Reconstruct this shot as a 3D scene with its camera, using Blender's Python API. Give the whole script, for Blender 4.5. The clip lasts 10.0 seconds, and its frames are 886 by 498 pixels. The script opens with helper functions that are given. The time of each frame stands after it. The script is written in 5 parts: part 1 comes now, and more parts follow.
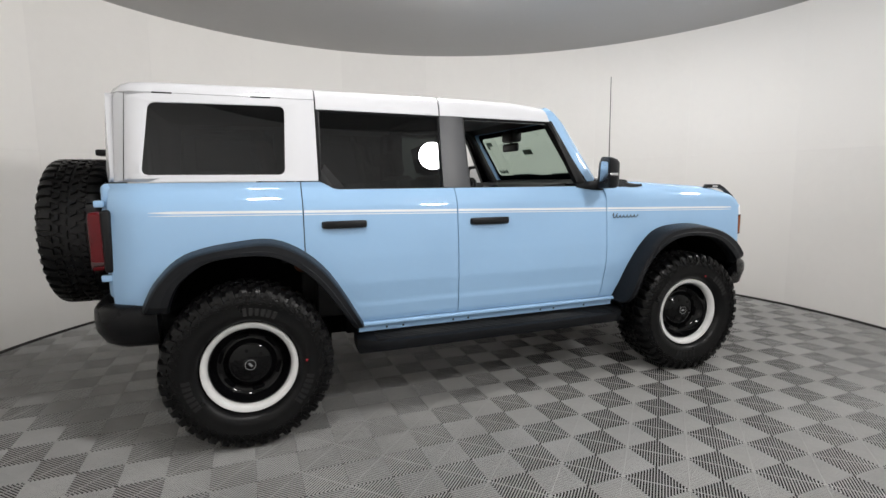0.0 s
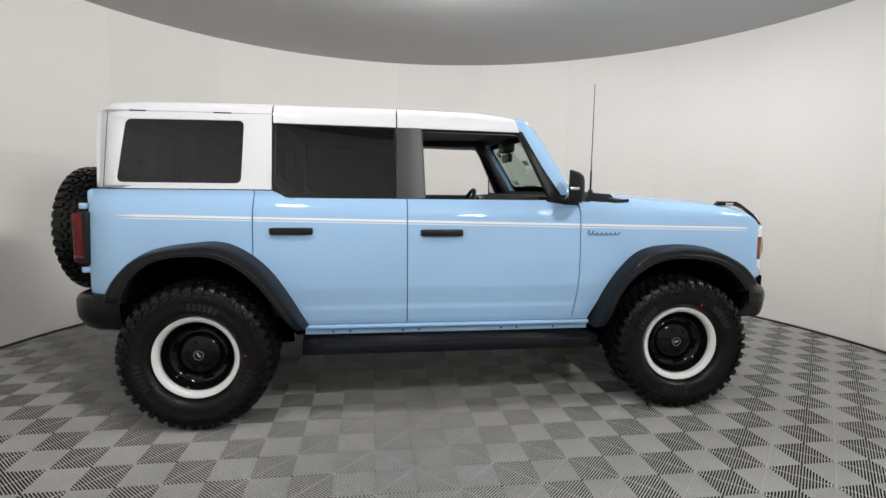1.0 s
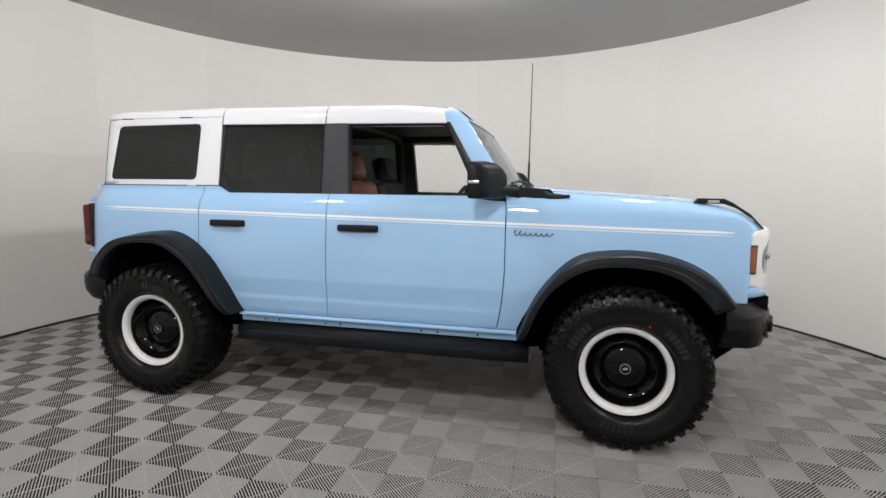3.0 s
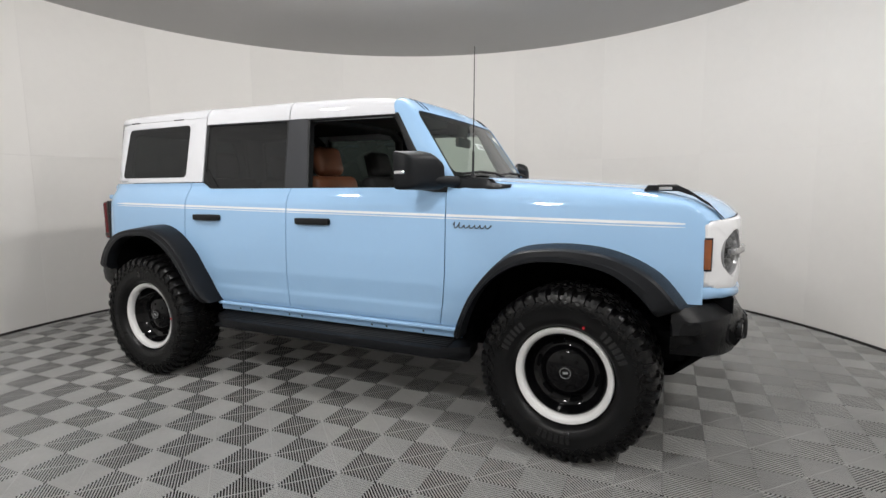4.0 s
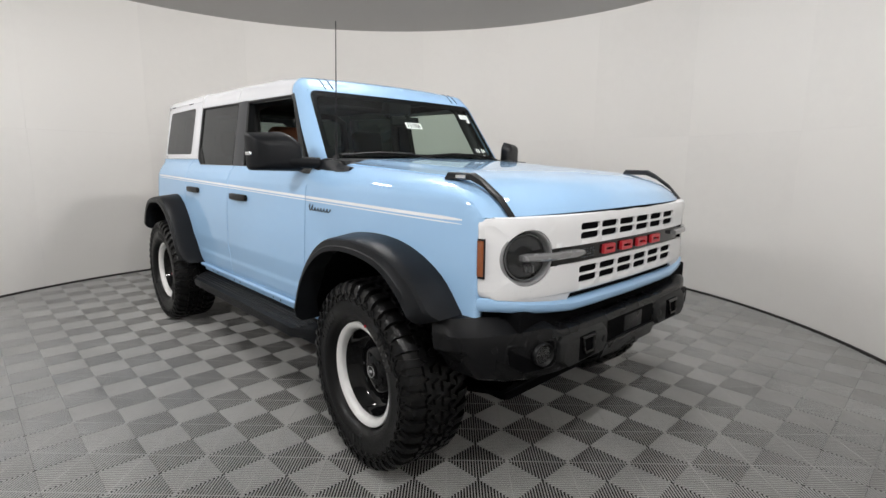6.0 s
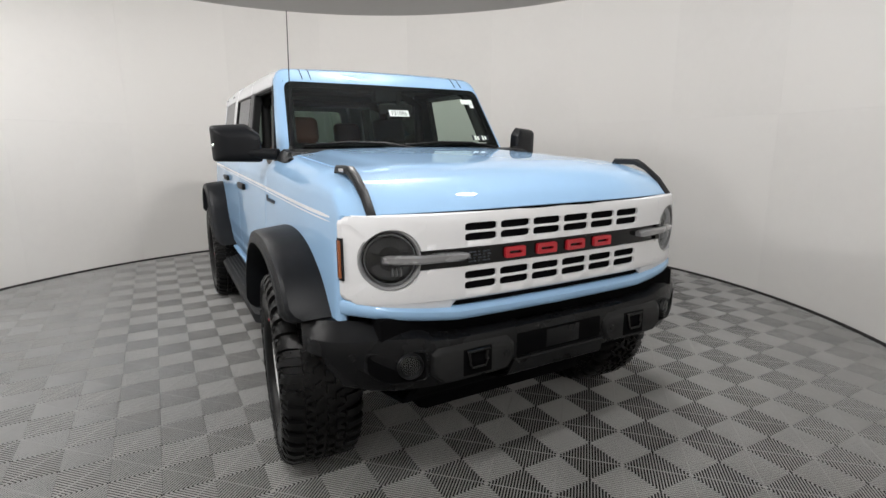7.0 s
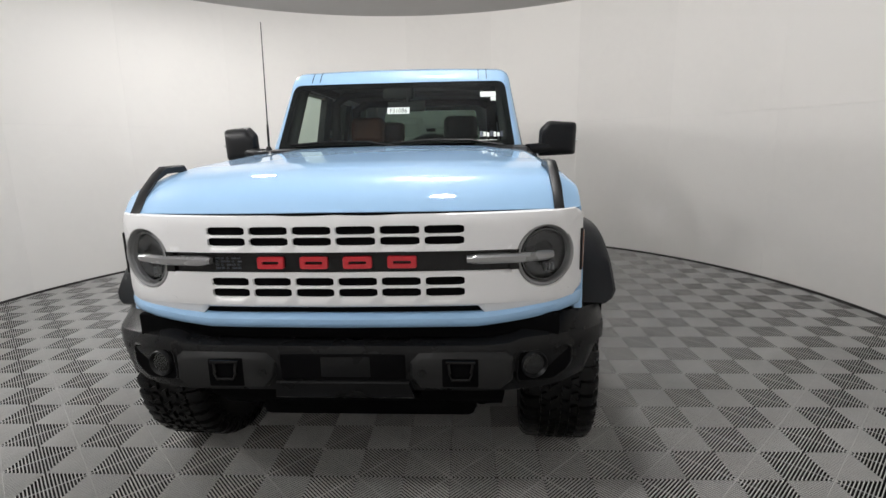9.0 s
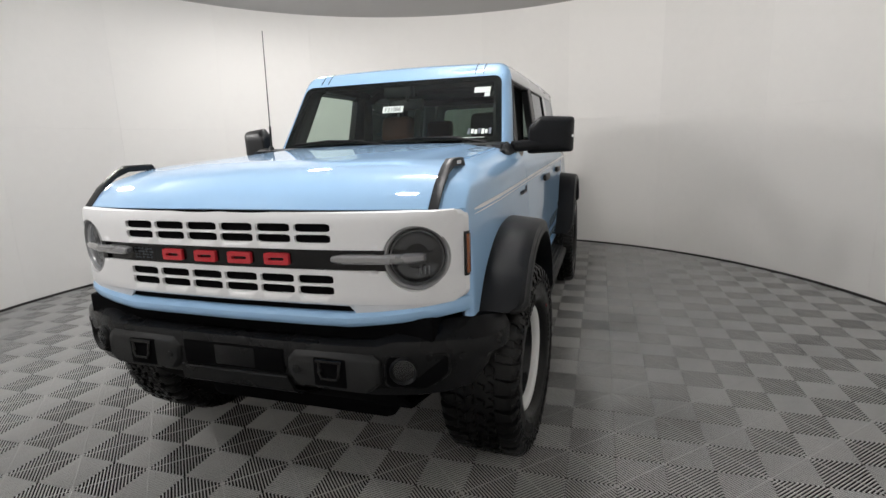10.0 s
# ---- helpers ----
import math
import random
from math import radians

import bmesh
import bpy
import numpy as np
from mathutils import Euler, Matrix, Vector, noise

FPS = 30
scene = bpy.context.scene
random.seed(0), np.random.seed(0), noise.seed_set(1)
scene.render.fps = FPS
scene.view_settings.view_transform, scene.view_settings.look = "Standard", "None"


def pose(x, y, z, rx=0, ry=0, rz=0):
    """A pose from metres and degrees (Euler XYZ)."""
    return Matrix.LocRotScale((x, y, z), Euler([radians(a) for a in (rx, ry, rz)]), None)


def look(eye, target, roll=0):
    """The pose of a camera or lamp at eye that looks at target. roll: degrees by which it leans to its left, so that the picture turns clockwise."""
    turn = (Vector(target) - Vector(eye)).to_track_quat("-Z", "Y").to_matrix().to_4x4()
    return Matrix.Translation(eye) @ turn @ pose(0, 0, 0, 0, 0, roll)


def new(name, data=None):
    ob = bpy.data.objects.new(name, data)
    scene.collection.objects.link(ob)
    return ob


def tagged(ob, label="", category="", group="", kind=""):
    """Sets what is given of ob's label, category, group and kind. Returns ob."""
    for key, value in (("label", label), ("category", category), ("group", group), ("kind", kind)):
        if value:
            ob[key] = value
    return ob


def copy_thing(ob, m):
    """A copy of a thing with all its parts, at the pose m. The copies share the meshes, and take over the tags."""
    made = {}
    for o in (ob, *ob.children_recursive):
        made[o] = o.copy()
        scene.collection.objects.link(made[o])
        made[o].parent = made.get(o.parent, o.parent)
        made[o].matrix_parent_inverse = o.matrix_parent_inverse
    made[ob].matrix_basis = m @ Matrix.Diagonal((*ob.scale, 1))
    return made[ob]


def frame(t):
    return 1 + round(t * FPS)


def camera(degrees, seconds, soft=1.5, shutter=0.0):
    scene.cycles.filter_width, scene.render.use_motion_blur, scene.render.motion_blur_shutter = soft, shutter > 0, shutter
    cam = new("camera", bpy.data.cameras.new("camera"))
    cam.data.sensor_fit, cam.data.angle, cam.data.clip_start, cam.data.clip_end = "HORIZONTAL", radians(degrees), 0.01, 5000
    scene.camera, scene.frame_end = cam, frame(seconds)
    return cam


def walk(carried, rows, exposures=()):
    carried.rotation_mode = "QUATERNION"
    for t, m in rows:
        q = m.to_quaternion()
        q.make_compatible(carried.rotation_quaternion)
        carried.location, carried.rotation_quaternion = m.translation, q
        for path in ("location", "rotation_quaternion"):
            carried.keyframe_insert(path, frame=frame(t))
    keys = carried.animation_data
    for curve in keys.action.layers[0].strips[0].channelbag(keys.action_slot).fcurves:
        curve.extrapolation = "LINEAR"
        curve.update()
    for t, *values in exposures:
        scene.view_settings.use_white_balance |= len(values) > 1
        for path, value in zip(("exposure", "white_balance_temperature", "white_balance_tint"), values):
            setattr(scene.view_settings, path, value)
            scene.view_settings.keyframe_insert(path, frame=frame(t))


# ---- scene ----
cam = camera(82.5, 10.0)
PATH = [
    (0, (-1.43, -3.632, 1.377), (-0.727, -1.78, 1.107), -0.4),
    (0.5, (-0.941, -3.727, 1.39), (-0.471, -1.8, 1.138), 0.0),
    (1, (-0.455, -3.864, 1.406), (-0.197, -1.896, 1.162), 0.7),
    (1.5, (0.023, -3.844, 1.4), (0.066, -1.857, 1.178), 0.9),
    (2, (0.415, -3.856, 1.405), (0.286, -1.873, 1.178), 0.8),
    (2.5, (0.777, -3.804, 1.39), (0.476, -1.84, 1.159), 0.4),
    (2.7, (0.903, -3.736, 1.375), (0.544, -1.782, 1.145), 0.5),
    (3.8, (1.761, -3.399, 1.377), (1.01, -1.566, 1.105), -0.3),
    (4, (1.909, -3.299, 1.34), (1.089, -1.492, 1.09), -0.5),
    (4.5, (2.278, -3.058, 1.336), (1.297, -1.336, 1.066), -0.4),
    (5, (2.648, -2.816, 1.347), (1.522, -1.189, 1.063), -0.2),
    (5.5, (2.939, -2.477, 1.362), (1.66, -0.973, 1.043), 0.1),
    (6, (3.266, -2.164, 1.378), (1.838, -0.807, 1.033), 0.5),
    (6.2, (3.365, -2.013, 1.377), (1.88, -0.723, 1.019), 0.5),
    (7.3, (3.779, -1.056, 1.419), (1.992, -0.261, 1.0), -0.4),
    (7.5, (3.819, -0.875, 1.396), (1.992, -0.179, 0.974), -0.4),
    (8, (3.839, -0.425, 1.397), (1.934, 0.013, 0.974), -0.6),
    (8.5, (3.896, 0.007, 1.409), (1.947, 0.17, 0.992), -0.8),
    (9, (3.826, 0.435, 1.399), (1.871, 0.329, 0.99), -1.1),
    (9.5, (3.764, 0.856, 1.39), (1.839, 0.495, 0.986), -1.5),
    (10, (3.633, 1.25, 1.38), (1.768, 0.65, 0.975), -1.8),
]
walk(cam, [(t, look(eye, target, roll)) for t, eye, target, roll in PATH])

# ---- world and lamps ----
world = bpy.data.worlds.new("world")
scene.world = world
world.use_nodes = True
world.node_tree.nodes["Background"].inputs[0].default_value = (0.02, 0.02, 0.02, 1)
world.node_tree.nodes["Background"].inputs[1].default_value = 0.2
scene.view_settings.exposure = 0.08
LAMP_POWER = 148.0       # emission strength of the round lamp heads
CEILING_POWER = 245.0     # emission strength of the ceiling fill drum


# ---- materials ----
def material(name, colour, rough=0.5, metal=0.0, coat=0.0, coat_rough=0.03, vary=0.06, scale=6.0, fine=0.0, fine_scale=300.0,
             rough_vary=0.08, specular=0.5, per_piece=0.0):
    """A painted, moulded or cast surface: colour drifts at two scales, gloss drifts, fine relief."""
    m = bpy.data.materials.new(name)
    m.use_nodes = True
    nt = m.node_tree
    N, L = nt.nodes, nt.links
    b = N["Principled BSDF"]
    co = N.new("ShaderNodeTexCoord")
    n1 = N.new("ShaderNodeTexNoise")
    n1.inputs["Scale"].default_value = scale
    n1.inputs["Detail"].default_value = 5
    L.new(co.outputs["Object"], n1.inputs["Vector"])
    n2 = N.new("ShaderNodeTexNoise")
    n2.inputs["Scale"].default_value = scale * 14
    n2.inputs["Detail"].default_value = 3
    L.new(co.outputs["Object"], n2.inputs["Vector"])
    add = N.new("ShaderNodeMath")
    add.operation = "MULTIPLY_ADD"
    add.inputs[1].default_value = 0.35
    L.new(n2.outputs["Fac"], add.inputs[0])
    L.new(n1.outputs["Fac"], add.inputs[2])
    last = add.outputs[0]
    if per_piece:
        oi = N.new("ShaderNodeObjectInfo")
        pa = N.new("ShaderNodeMath")
        pa.operation = "MULTIPLY_ADD"
        pa.inputs[1].default_value = per_piece
        L.new(oi.outputs["Random"], pa.inputs[0])
        L.new(last, pa.inputs[2])
        last = pa.outputs[0]
    ramp = N.new("ShaderNodeMapRange")
    ramp.inputs["From Min"].default_value = 0.35
    ramp.inputs["From Max"].default_value = 1.0
    ramp.inputs["To Min"].default_value = 1 - vary
    ramp.inputs["To Max"].default_value = 1 + vary
    L.new(last, ramp.inputs["Value"])
    mul = N.new("ShaderNodeVectorMath")
    mul.operation = "SCALE"
    mul.inputs[0].default_value = colour
    L.new(ramp.outputs["Result"], mul.inputs["Scale"])
    L.new(mul.outputs["Vector"], b.inputs["Base Color"])
    rr = N.new("ShaderNodeMapRange")
    rr.inputs["To Min"].default_value = max(0.02, rough - rough_vary)
    rr.inputs["To Max"].default_value = min(1.0, rough + rough_vary)
    L.new(n1.outputs["Fac"], rr.inputs["Value"])
    L.new(rr.outputs["Result"], b.inputs["Roughness"])
    b.inputs["Metallic"].default_value = metal
    b.inputs["Specular IOR Level"].default_value = specular
    b.inputs["Coat Weight"].default_value = coat
    b.inputs["Coat Roughness"].default_value = coat_rough
    if fine:
        n3 = N.new("ShaderNodeTexNoise")
        n3.inputs["Scale"].default_value = fine_scale
        n3.inputs["Detail"].default_value = 4
        L.new(co.outputs["Object"], n3.inputs["Vector"])
        bump = N.new("ShaderNodeBump")
        bump.inputs["Strength"].default_value = fine
        bump.inputs["Distance"].default_value = 0.002
        L.new(n3.outputs["Fac"], bump.inputs["Height"])
        L.new(bump.outputs["Normal"], b.inputs["Normal"])
    return m


def glass(name, tint, base=0.05, rough=0.0):
    """A thin pane: tinted see-through, with a mirror sheen that grows at grazing angles."""
    m = bpy.data.materials.new(name)
    m.use_nodes = True
    nt = m.node_tree
    N, L = nt.nodes, nt.links
    N.remove(N["Principled BSDF"])
    tr = N.new("ShaderNodeBsdfTransparent")
    tr.inputs["Color"].default_value = (*tint, 1)
    gl = N.new("ShaderNodeBsdfGlossy")
    gl.inputs["Roughness"].default_value = rough
    gl.inputs["Color"].default_value = (0.95, 0.97, 1.0, 1)
    lw = N.new("ShaderNodeLayerWeight")
    lw.inputs["Blend"].default_value = 0.5
    pw = N.new("ShaderNodeMath")
    pw.operation = "POWER"
    pw.inputs[1].default_value = 5.0
    L.new(lw.outputs["Facing"], pw.inputs[0])
    fr = N.new("ShaderNodeMapRange")
    fr.inputs["To Min"].default_value = base
    fr.inputs["To Max"].default_value = 0.9
    L.new(pw.outputs[0], fr.inputs["Value"])
    mix = N.new("ShaderNodeMixShader")
    L.new(fr.outputs[0], mix.inputs[0])
    L.new(tr.outputs[0], mix.inputs[1])
    L.new(gl.outputs[0], mix.inputs[2])
    L.new(mix.outputs[0], N["Material Output"].inputs["Surface"])
    return m


def glowing(name, colour, strength):
    m = bpy.data.materials.new(name)
    m.use_nodes = True
    b = m.node_tree.nodes["Principled BSDF"]
    b.inputs["Base Color"].default_value = (0.8, 0.8, 0.8, 1)
    b.inputs["Emission Color"].default_value = (*colour, 1)
    b.inputs["Emission Strength"].default_value = strength
    return m


BLUE = material("blue_paint", (0.322, 0.518, 0.76), 0.55, coat=1.0, coat_rough=0.02, specular=0.08, vary=0.015, scale=1.5, rough_vary=0.03)
WHITE = material("white_paint", (0.685, 0.692, 0.72), 0.55, coat=0.8, specular=0.1, vary=0.015, scale=1.5, rough_vary=0.04)
GRILLE_WHITE = material("grille_white", (0.74, 0.74, 0.75), 0.5, specular=0.2, coat=0.5, coat_rough=0.1, vary=0.02, scale=4)
STRIPE = material("stripe_white", (0.82, 0.83, 0.85), 0.4, coat=0.6, vary=0.02, scale=4)
PLASTIC = material("black_moulded_plastic", (0.0065, 0.0072, 0.0088), 0.44, specular=0.18, vary=0.25, scale=5, fine=0.25, fine_scale=500)
SATIN = material("satin_black_trim", (0.006, 0.0064, 0.0072), 0.42, specular=0.28, vary=0.2, scale=6, fine=0.1)
BUMPER = material("grained_bumper_plastic", (0.0065, 0.0067, 0.0075), 0.28, specular=0.20, vary=0.2, scale=6, fine=0.35, fine_scale=450)
FLARE = material("grained_flare_plastic", (0.0085, 0.0095, 0.0115), 0.40, specular=0.19, vary=0.2, scale=6, fine=0.3, fine_scale=450)
POST = material("satin_grey_trim", (0.036, 0.038, 0.043), 0.38, specular=0.35, vary=0.1, scale=6)
POD = material("dark_grey_plastic", (0.010, 0.0104, 0.011), 0.5, specular=0.28, vary=0.2, scale=6, fine=0.3, fine_scale=600)
# near-black whose colour stands in for shade in recesses, wells and underside
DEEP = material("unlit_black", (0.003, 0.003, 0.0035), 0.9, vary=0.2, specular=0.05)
GLOSS_BLACK = material("gloss_black_enamel", (0.003, 0.003, 0.0035), 0.08, coat=0.25, specular=0.15, vary=0.1)
RUBBER = material("tyre_rubber", (0.005, 0.005, 0.0054), 0.30, specular=0.26, vary=0.3, scale=9, fine=0.4, fine_scale=350)
RUBBER_WORN = material("tyre_rubber_letters", (0.008, 0.008, 0.0084), 0.6, vary=0.3, scale=14)
RING_WHITE = material("white_ring_enamel", (0.78, 0.78, 0.77), 0.35, coat=0.5, vary=0.05, scale=10)
CHROME = material("bright_metal", (0.75, 0.76, 0.78), 0.18, metal=1.0, vary=0.05)
LEATHER = material("saddle_leather", (0.175, 0.062, 0.028), 0.5, vary=0.2, scale=8, fine=0.5, fine_scale=220)
CLOTH = material("black_cabin_trim", (0.009, 0.009, 0.0096), 0.7, vary=0.2, scale=10, fine=0.3)
RED_LENS = material("red_lens", (0.10, 0.003, 0.006), 0.25, specular=0.2, coat=0.25, vary=0.1)
DARK_RED = material("smoked_red_lens", (0.03, 0.003, 0.004), 0.2, coat=0.4, vary=0.1)
RED = material("red_badge", (0.46, 0.012, 0.022), 0.35, coat=0.3, vary=0.06)
AMBER = material("amber_lens", (0.23, 0.060, 0.012), 0.2, coat=1.0, vary=0.15, scale=20)
LENS_GREY = material("lamp_bar_lens", (0.24, 0.24, 0.245), 0.28, metal=0.3, coat=1.0, vary=0.1, scale=12)
BEZEL = material("grey_lamp_bezel", (0.24, 0.24, 0.244), 0.3, vary=0.1)
SMOKE = material("smoked_reflector", (0.045, 0.046, 0.048), 0.22, metal=0.7, coat=0.6, vary=0.3, scale=18)
BADGE = material("dark_badge_metal", (0.07, 0.08, 0.095), 0.3, metal=0.7, vary=0.1)
PAPER = material("sticker_paper", (0.72, 0.78, 0.74), 0.6, vary=0.03)
INK = material("sticker_ink", (0.02, 0.03, 0.025), 0.6, vary=0.05)
TILE = material("floor_tile_plastic", (0.44, 0.44, 0.43), 0.5, vary=0.15, scale=2.2, fine=0.25, fine_scale=140, rough_vary=0.1, per_piece=0.10)
# dark colour of the lower groove walls: their shade is put into it
GROOVE = material("tile_groove_shade", (0.035, 0.034, 0.032), 0.8, vary=0.3, scale=3, specular=0.2)
# near-black, so the groove bottoms carry deep shade in their colour
SUBFLOOR = material("under_tile_shade", (0.006, 0.006, 0.006), 0.9, vary=0.3, scale=4)
WALL = material("wall_white_panel", (0.775, 0.76, 0.735), 0.55, vary=0.035, scale=0.9, fine=0.05, fine_scale=60, per_piece=0.4)
CEILING = material("ceiling_white", (0.46, 0.456, 0.45), 0.7, vary=0.03, scale=0.8)
BASE = material("dark_base_strip", (0.025, 0.022, 0.022), 0.7, vary=0.35, scale=5)
GLASS_CLEAR = glass("windscreen_glass", (0.46, 0.56, 0.49), 0.045)
GLASS_DARK = glass("privacy_glass", (0.025, 0.032, 0.030), 0.042)
GLASS_REAR = glass("rear_glass", (0.17, 0.21, 0.19), 0.05)
GLASS_LAMP = glass("lamp_glass", (0.8, 0.81, 0.82), 0.035)
CEILING_GLOW = glowing("drum_fill_diffuser", (1.0, 0.975, 0.95), CEILING_POWER)
LAMP_GLOW = glowing("lamp_diffuser", (1.0, 0.98, 0.965), LAMP_POWER)


# ---- mesh helpers ----
def finish(bm, sharp=38):
    bmesh.ops.remove_doubles(bm, verts=bm.verts, dist=1e-5)
    bmesh.ops.recalc_face_normals(bm, faces=bm.faces)
    lim = radians(sharp)
    for f in bm.faces:
        f.smooth = True
    for e in bm.edges:
        e.smooth = len(e.link_faces) != 2 or e.calc_face_angle(0) < lim
    return bm


def mesh(name, bm, mat, sharp=38):
    finish(bm, sharp)
    me = bpy.data.meshes.new(name)
    bm.to_mesh(me)
    bm.free()
    me.materials.append(mat)
    return me


def part(name, bm, mat, parent=None, label="", sharp=38):
    ob = new(name, mesh(name, bm, mat, sharp))
    if parent:
        ob.parent = parent
    return tagged(ob, label)


def rbox(x0, x1, y0, y1, z0, z1, r=0.01, seg=2, bm=None, m=None):
    """A box with rounded edges; m turns or moves it."""
    b = bmesh.new()
    bmesh.ops.create_cube(b, size=1)
    y0, y1 = min(y0, y1), max(y0, y1)
    for v in b.verts:
        v.co = Vector(((x0 + x1) / 2 + v.co.x * (x1 - x0), (y0 + y1) / 2 + v.co.y * (y1 - y0), (z0 + z1) / 2 + v.co.z * (z1 - z0)))
    if r:
        bmesh.ops.bevel(b, geom=b.edges[:], offset=r, segments=seg, affect="EDGES", profile=0.5)
    if m:
        b.transform(m)
    if bm is None:
        return b
    me = bpy.data.meshes.new("t")
    b.to_mesh(me)
    b.free()
    bm.from_mesh(me)
    bpy.data.meshes.remove(me)
    return bm


def skin(bm, rows, close_u=False, close_v=False):
    """Faces over a table of points."""
    vs = [[bm.verts.new(p) for p in r] for r in rows]
    n, k = len(vs), len(vs[0])
    for i in range(n if close_u else n - 1):
        for j in range(k if close_v else k - 1):
            a, b = vs[i], vs[(i + 1) % n]
            try:
                bm.faces.new((a[j], a[(j + 1) % k], b[(j + 1) % k], b[j]))
            except ValueError:
                pass
    return vs


def shell(rows, inward, bm=None):
    """A sheet of some thickness: the table of outer points, and one of inner points moved by inward(p)."""
    bm = bm or bmesh.new()
    inner = [[p + inward(p) for p in r] for r in rows]
    a, b = skin(bm, rows), skin(bm, inner)
    n, k = len(a), len(a[0])
    rim = [a[0][j] for j in range(k)] + [a[i][k - 1] for i in range(1, n)] + [a[n - 1][j] for j in range(k - 2, -1, -1)] + [a[i][0] for i in range(n - 2, 0, -1)]
    rin = [b[0][j] for j in range(k)] + [b[i][k - 1] for i in range(1, n)] + [b[n - 1][j] for j in range(k - 2, -1, -1)] + [b[i][0] for i in range(n - 2, 0, -1)]
    for i in range(len(rim)):
        j = (i + 1) % len(rim)
        try:
            bm.faces.new((rim[i], rim[j], rin[j], rin[i]))
        except ValueError:
            pass
    return bm


def lathe(profile, n=48, bm=None):
    """Turns (radius, y) points about the y axis."""
    bm = bm or bmesh.new()
    rows = [[Vector((r * math.cos(2 * math.pi * i / n), y, r * math.sin(2 * math.pi * i / n))) for r, y in profile] for i in range(n)]
    skin(bm, rows, close_u=True)
    return bm


def tube(path, r, n=8, bm=None, r_end=None):
    bm = bm or bmesh.new()
    path = [Vector(p) for p in path]
    rows = []
    for i, p in enumerate(path):
        d = (path[min(i + 1, len(path) - 1)] - path[max(i - 1, 0)]).normalized()
        q = d.to_track_quat("Z", "Y")
        k = r if r_end is None else r + (r_end - r) * i / (len(path) - 1)
        rows.append([p + q @ Vector((k * math.cos(2 * math.pi * j / n), k * math.sin(2 * math.pi * j / n), 0)) for j in range(n)])
    vs = skin(bm, rows, close_v=True)
    bm.faces.new(vs[0])
    bm.faces.new(vs[-1])
    return bm


def spline(pts, n):
    """n points along a smooth line through pts."""
    pts = [Vector(p) for p in pts]
    out = []
    m = len(pts) - 1
    for k in range(n):
        u = k / (n - 1) * m
        i = min(int(u), m - 1)
        t = u - i
        p0, p1, p2, p3 = pts[max(i - 1, 0)], pts[i], pts[i + 1], pts[min(i + 2, m)]
        out.append(0.5 * ((2 * p1) + (p2 - p0) * t + (2 * p0 - 5 * p1 + 4 * p2 - p3) * t * t + (3 * p1 - p0 - 3 * p2 + p3) * t ** 3))
    return out


def rquad(corners, r, k=5):
    """A polygon with rounded corners, k points a corner; r may be one radius or one a corner."""
    cs = [Vector(c) for c in corners]
    out = []
    for i, c in enumerate(cs):
        rr = r[i] if isinstance(r, (list, tuple)) else r
        a, b = (cs[i - 1] - c), (cs[(i + 1) % len(cs)] - c)
        p, q = c + a.normalized() * rr, c + b.normalized() * rr
        for j in range(k):
            t = j / (k - 1)
            out.append(p * (1 - t) ** 2 + c * 2 * t * (1 - t) + q * t * t)
    return out


def bridge(bm, loops, closed=True):
    """Skins loops of equal length one to the next."""
    return skin(bm, loops, close_v=closed)


def lerp(a, b, t):
    return a + (b - a) * t


# ---- the round booth ----
R_WALL, H_WALL, CX, CY = 3.85, 3.152, 0.12, -0.18


def arc_slab(r0, r1, a0, a1, z0, z1, n=8):
    bm = bmesh.new()
    rows = []
    for i in range(n + 1):
        a = lerp(a0, a1, i / n)
        c, s = math.cos(a), math.sin(a)
        rows.append([Vector((CX + r * c, CY + r * s, z)) for r, z in ((r0, z0), (r0, z1), (r1, z1), (r1, z0))])
    vs = skin(bm, rows, close_v=True)
    bm.faces.new(vs[0])
    bm.faces.new(vs[-1])
    return bm


wall = part("wall_round", arc_slab(R_WALL + 0.03, R_WALL + 0.15, 0, 2 * math.pi, 0.0, H_WALL, 120), WALL)
tagged(wall, "round white photo booth wall of smooth curved panels", "wall", kind="structure")
PANELS, JOINT = 20, 1.66
for i in range(PANELS):
    a0, a1 = 2 * math.pi * (i + 0.22) / PANELS, 2 * math.pi * (i + 1.22) / PANELS
    g = 0.0003 / R_WALL
    for z0, z1 in ((0.020, JOINT - 0.0004), (JOINT + 0.0004, H_WALL)):
        part("wall_panel", arc_slab(R_WALL, R_WALL + 0.03, a0 + g, a1 - g, z0, z1), WALL, wall)
# dark strip drawn for the gap line at the wall's foot
base = part("baseboard", arc_slab(R_WALL - 0.012, R_WALL + 0.03, 0, 2 * math.pi, -0.0145, 0.020, 120), BASE)
tagged(base, "dark strip for the gap along the foot of the round wall", "baseboard", kind="structure")

bm = bmesh.new()
rim = [bm.verts.new((CX + (R_WALL + 0.15) * math.cos(2 * math.pi * i / 96), CY + (R_WALL + 0.15) * math.sin(2 * math.pi * i / 96), H_WALL)) for i in range(96)]
f = bm.faces.new(rim)
top = bmesh.ops.extrude_face_region(bm, geom=[f])
for v in top["geom"]:
    if isinstance(v, bmesh.types.BMVert):
        v.co.z += 0.1
ceiling = tagged(part("ceiling", bm, CEILING), "plain pale grey ceiling over the round booth", "ceiling", kind="structure")

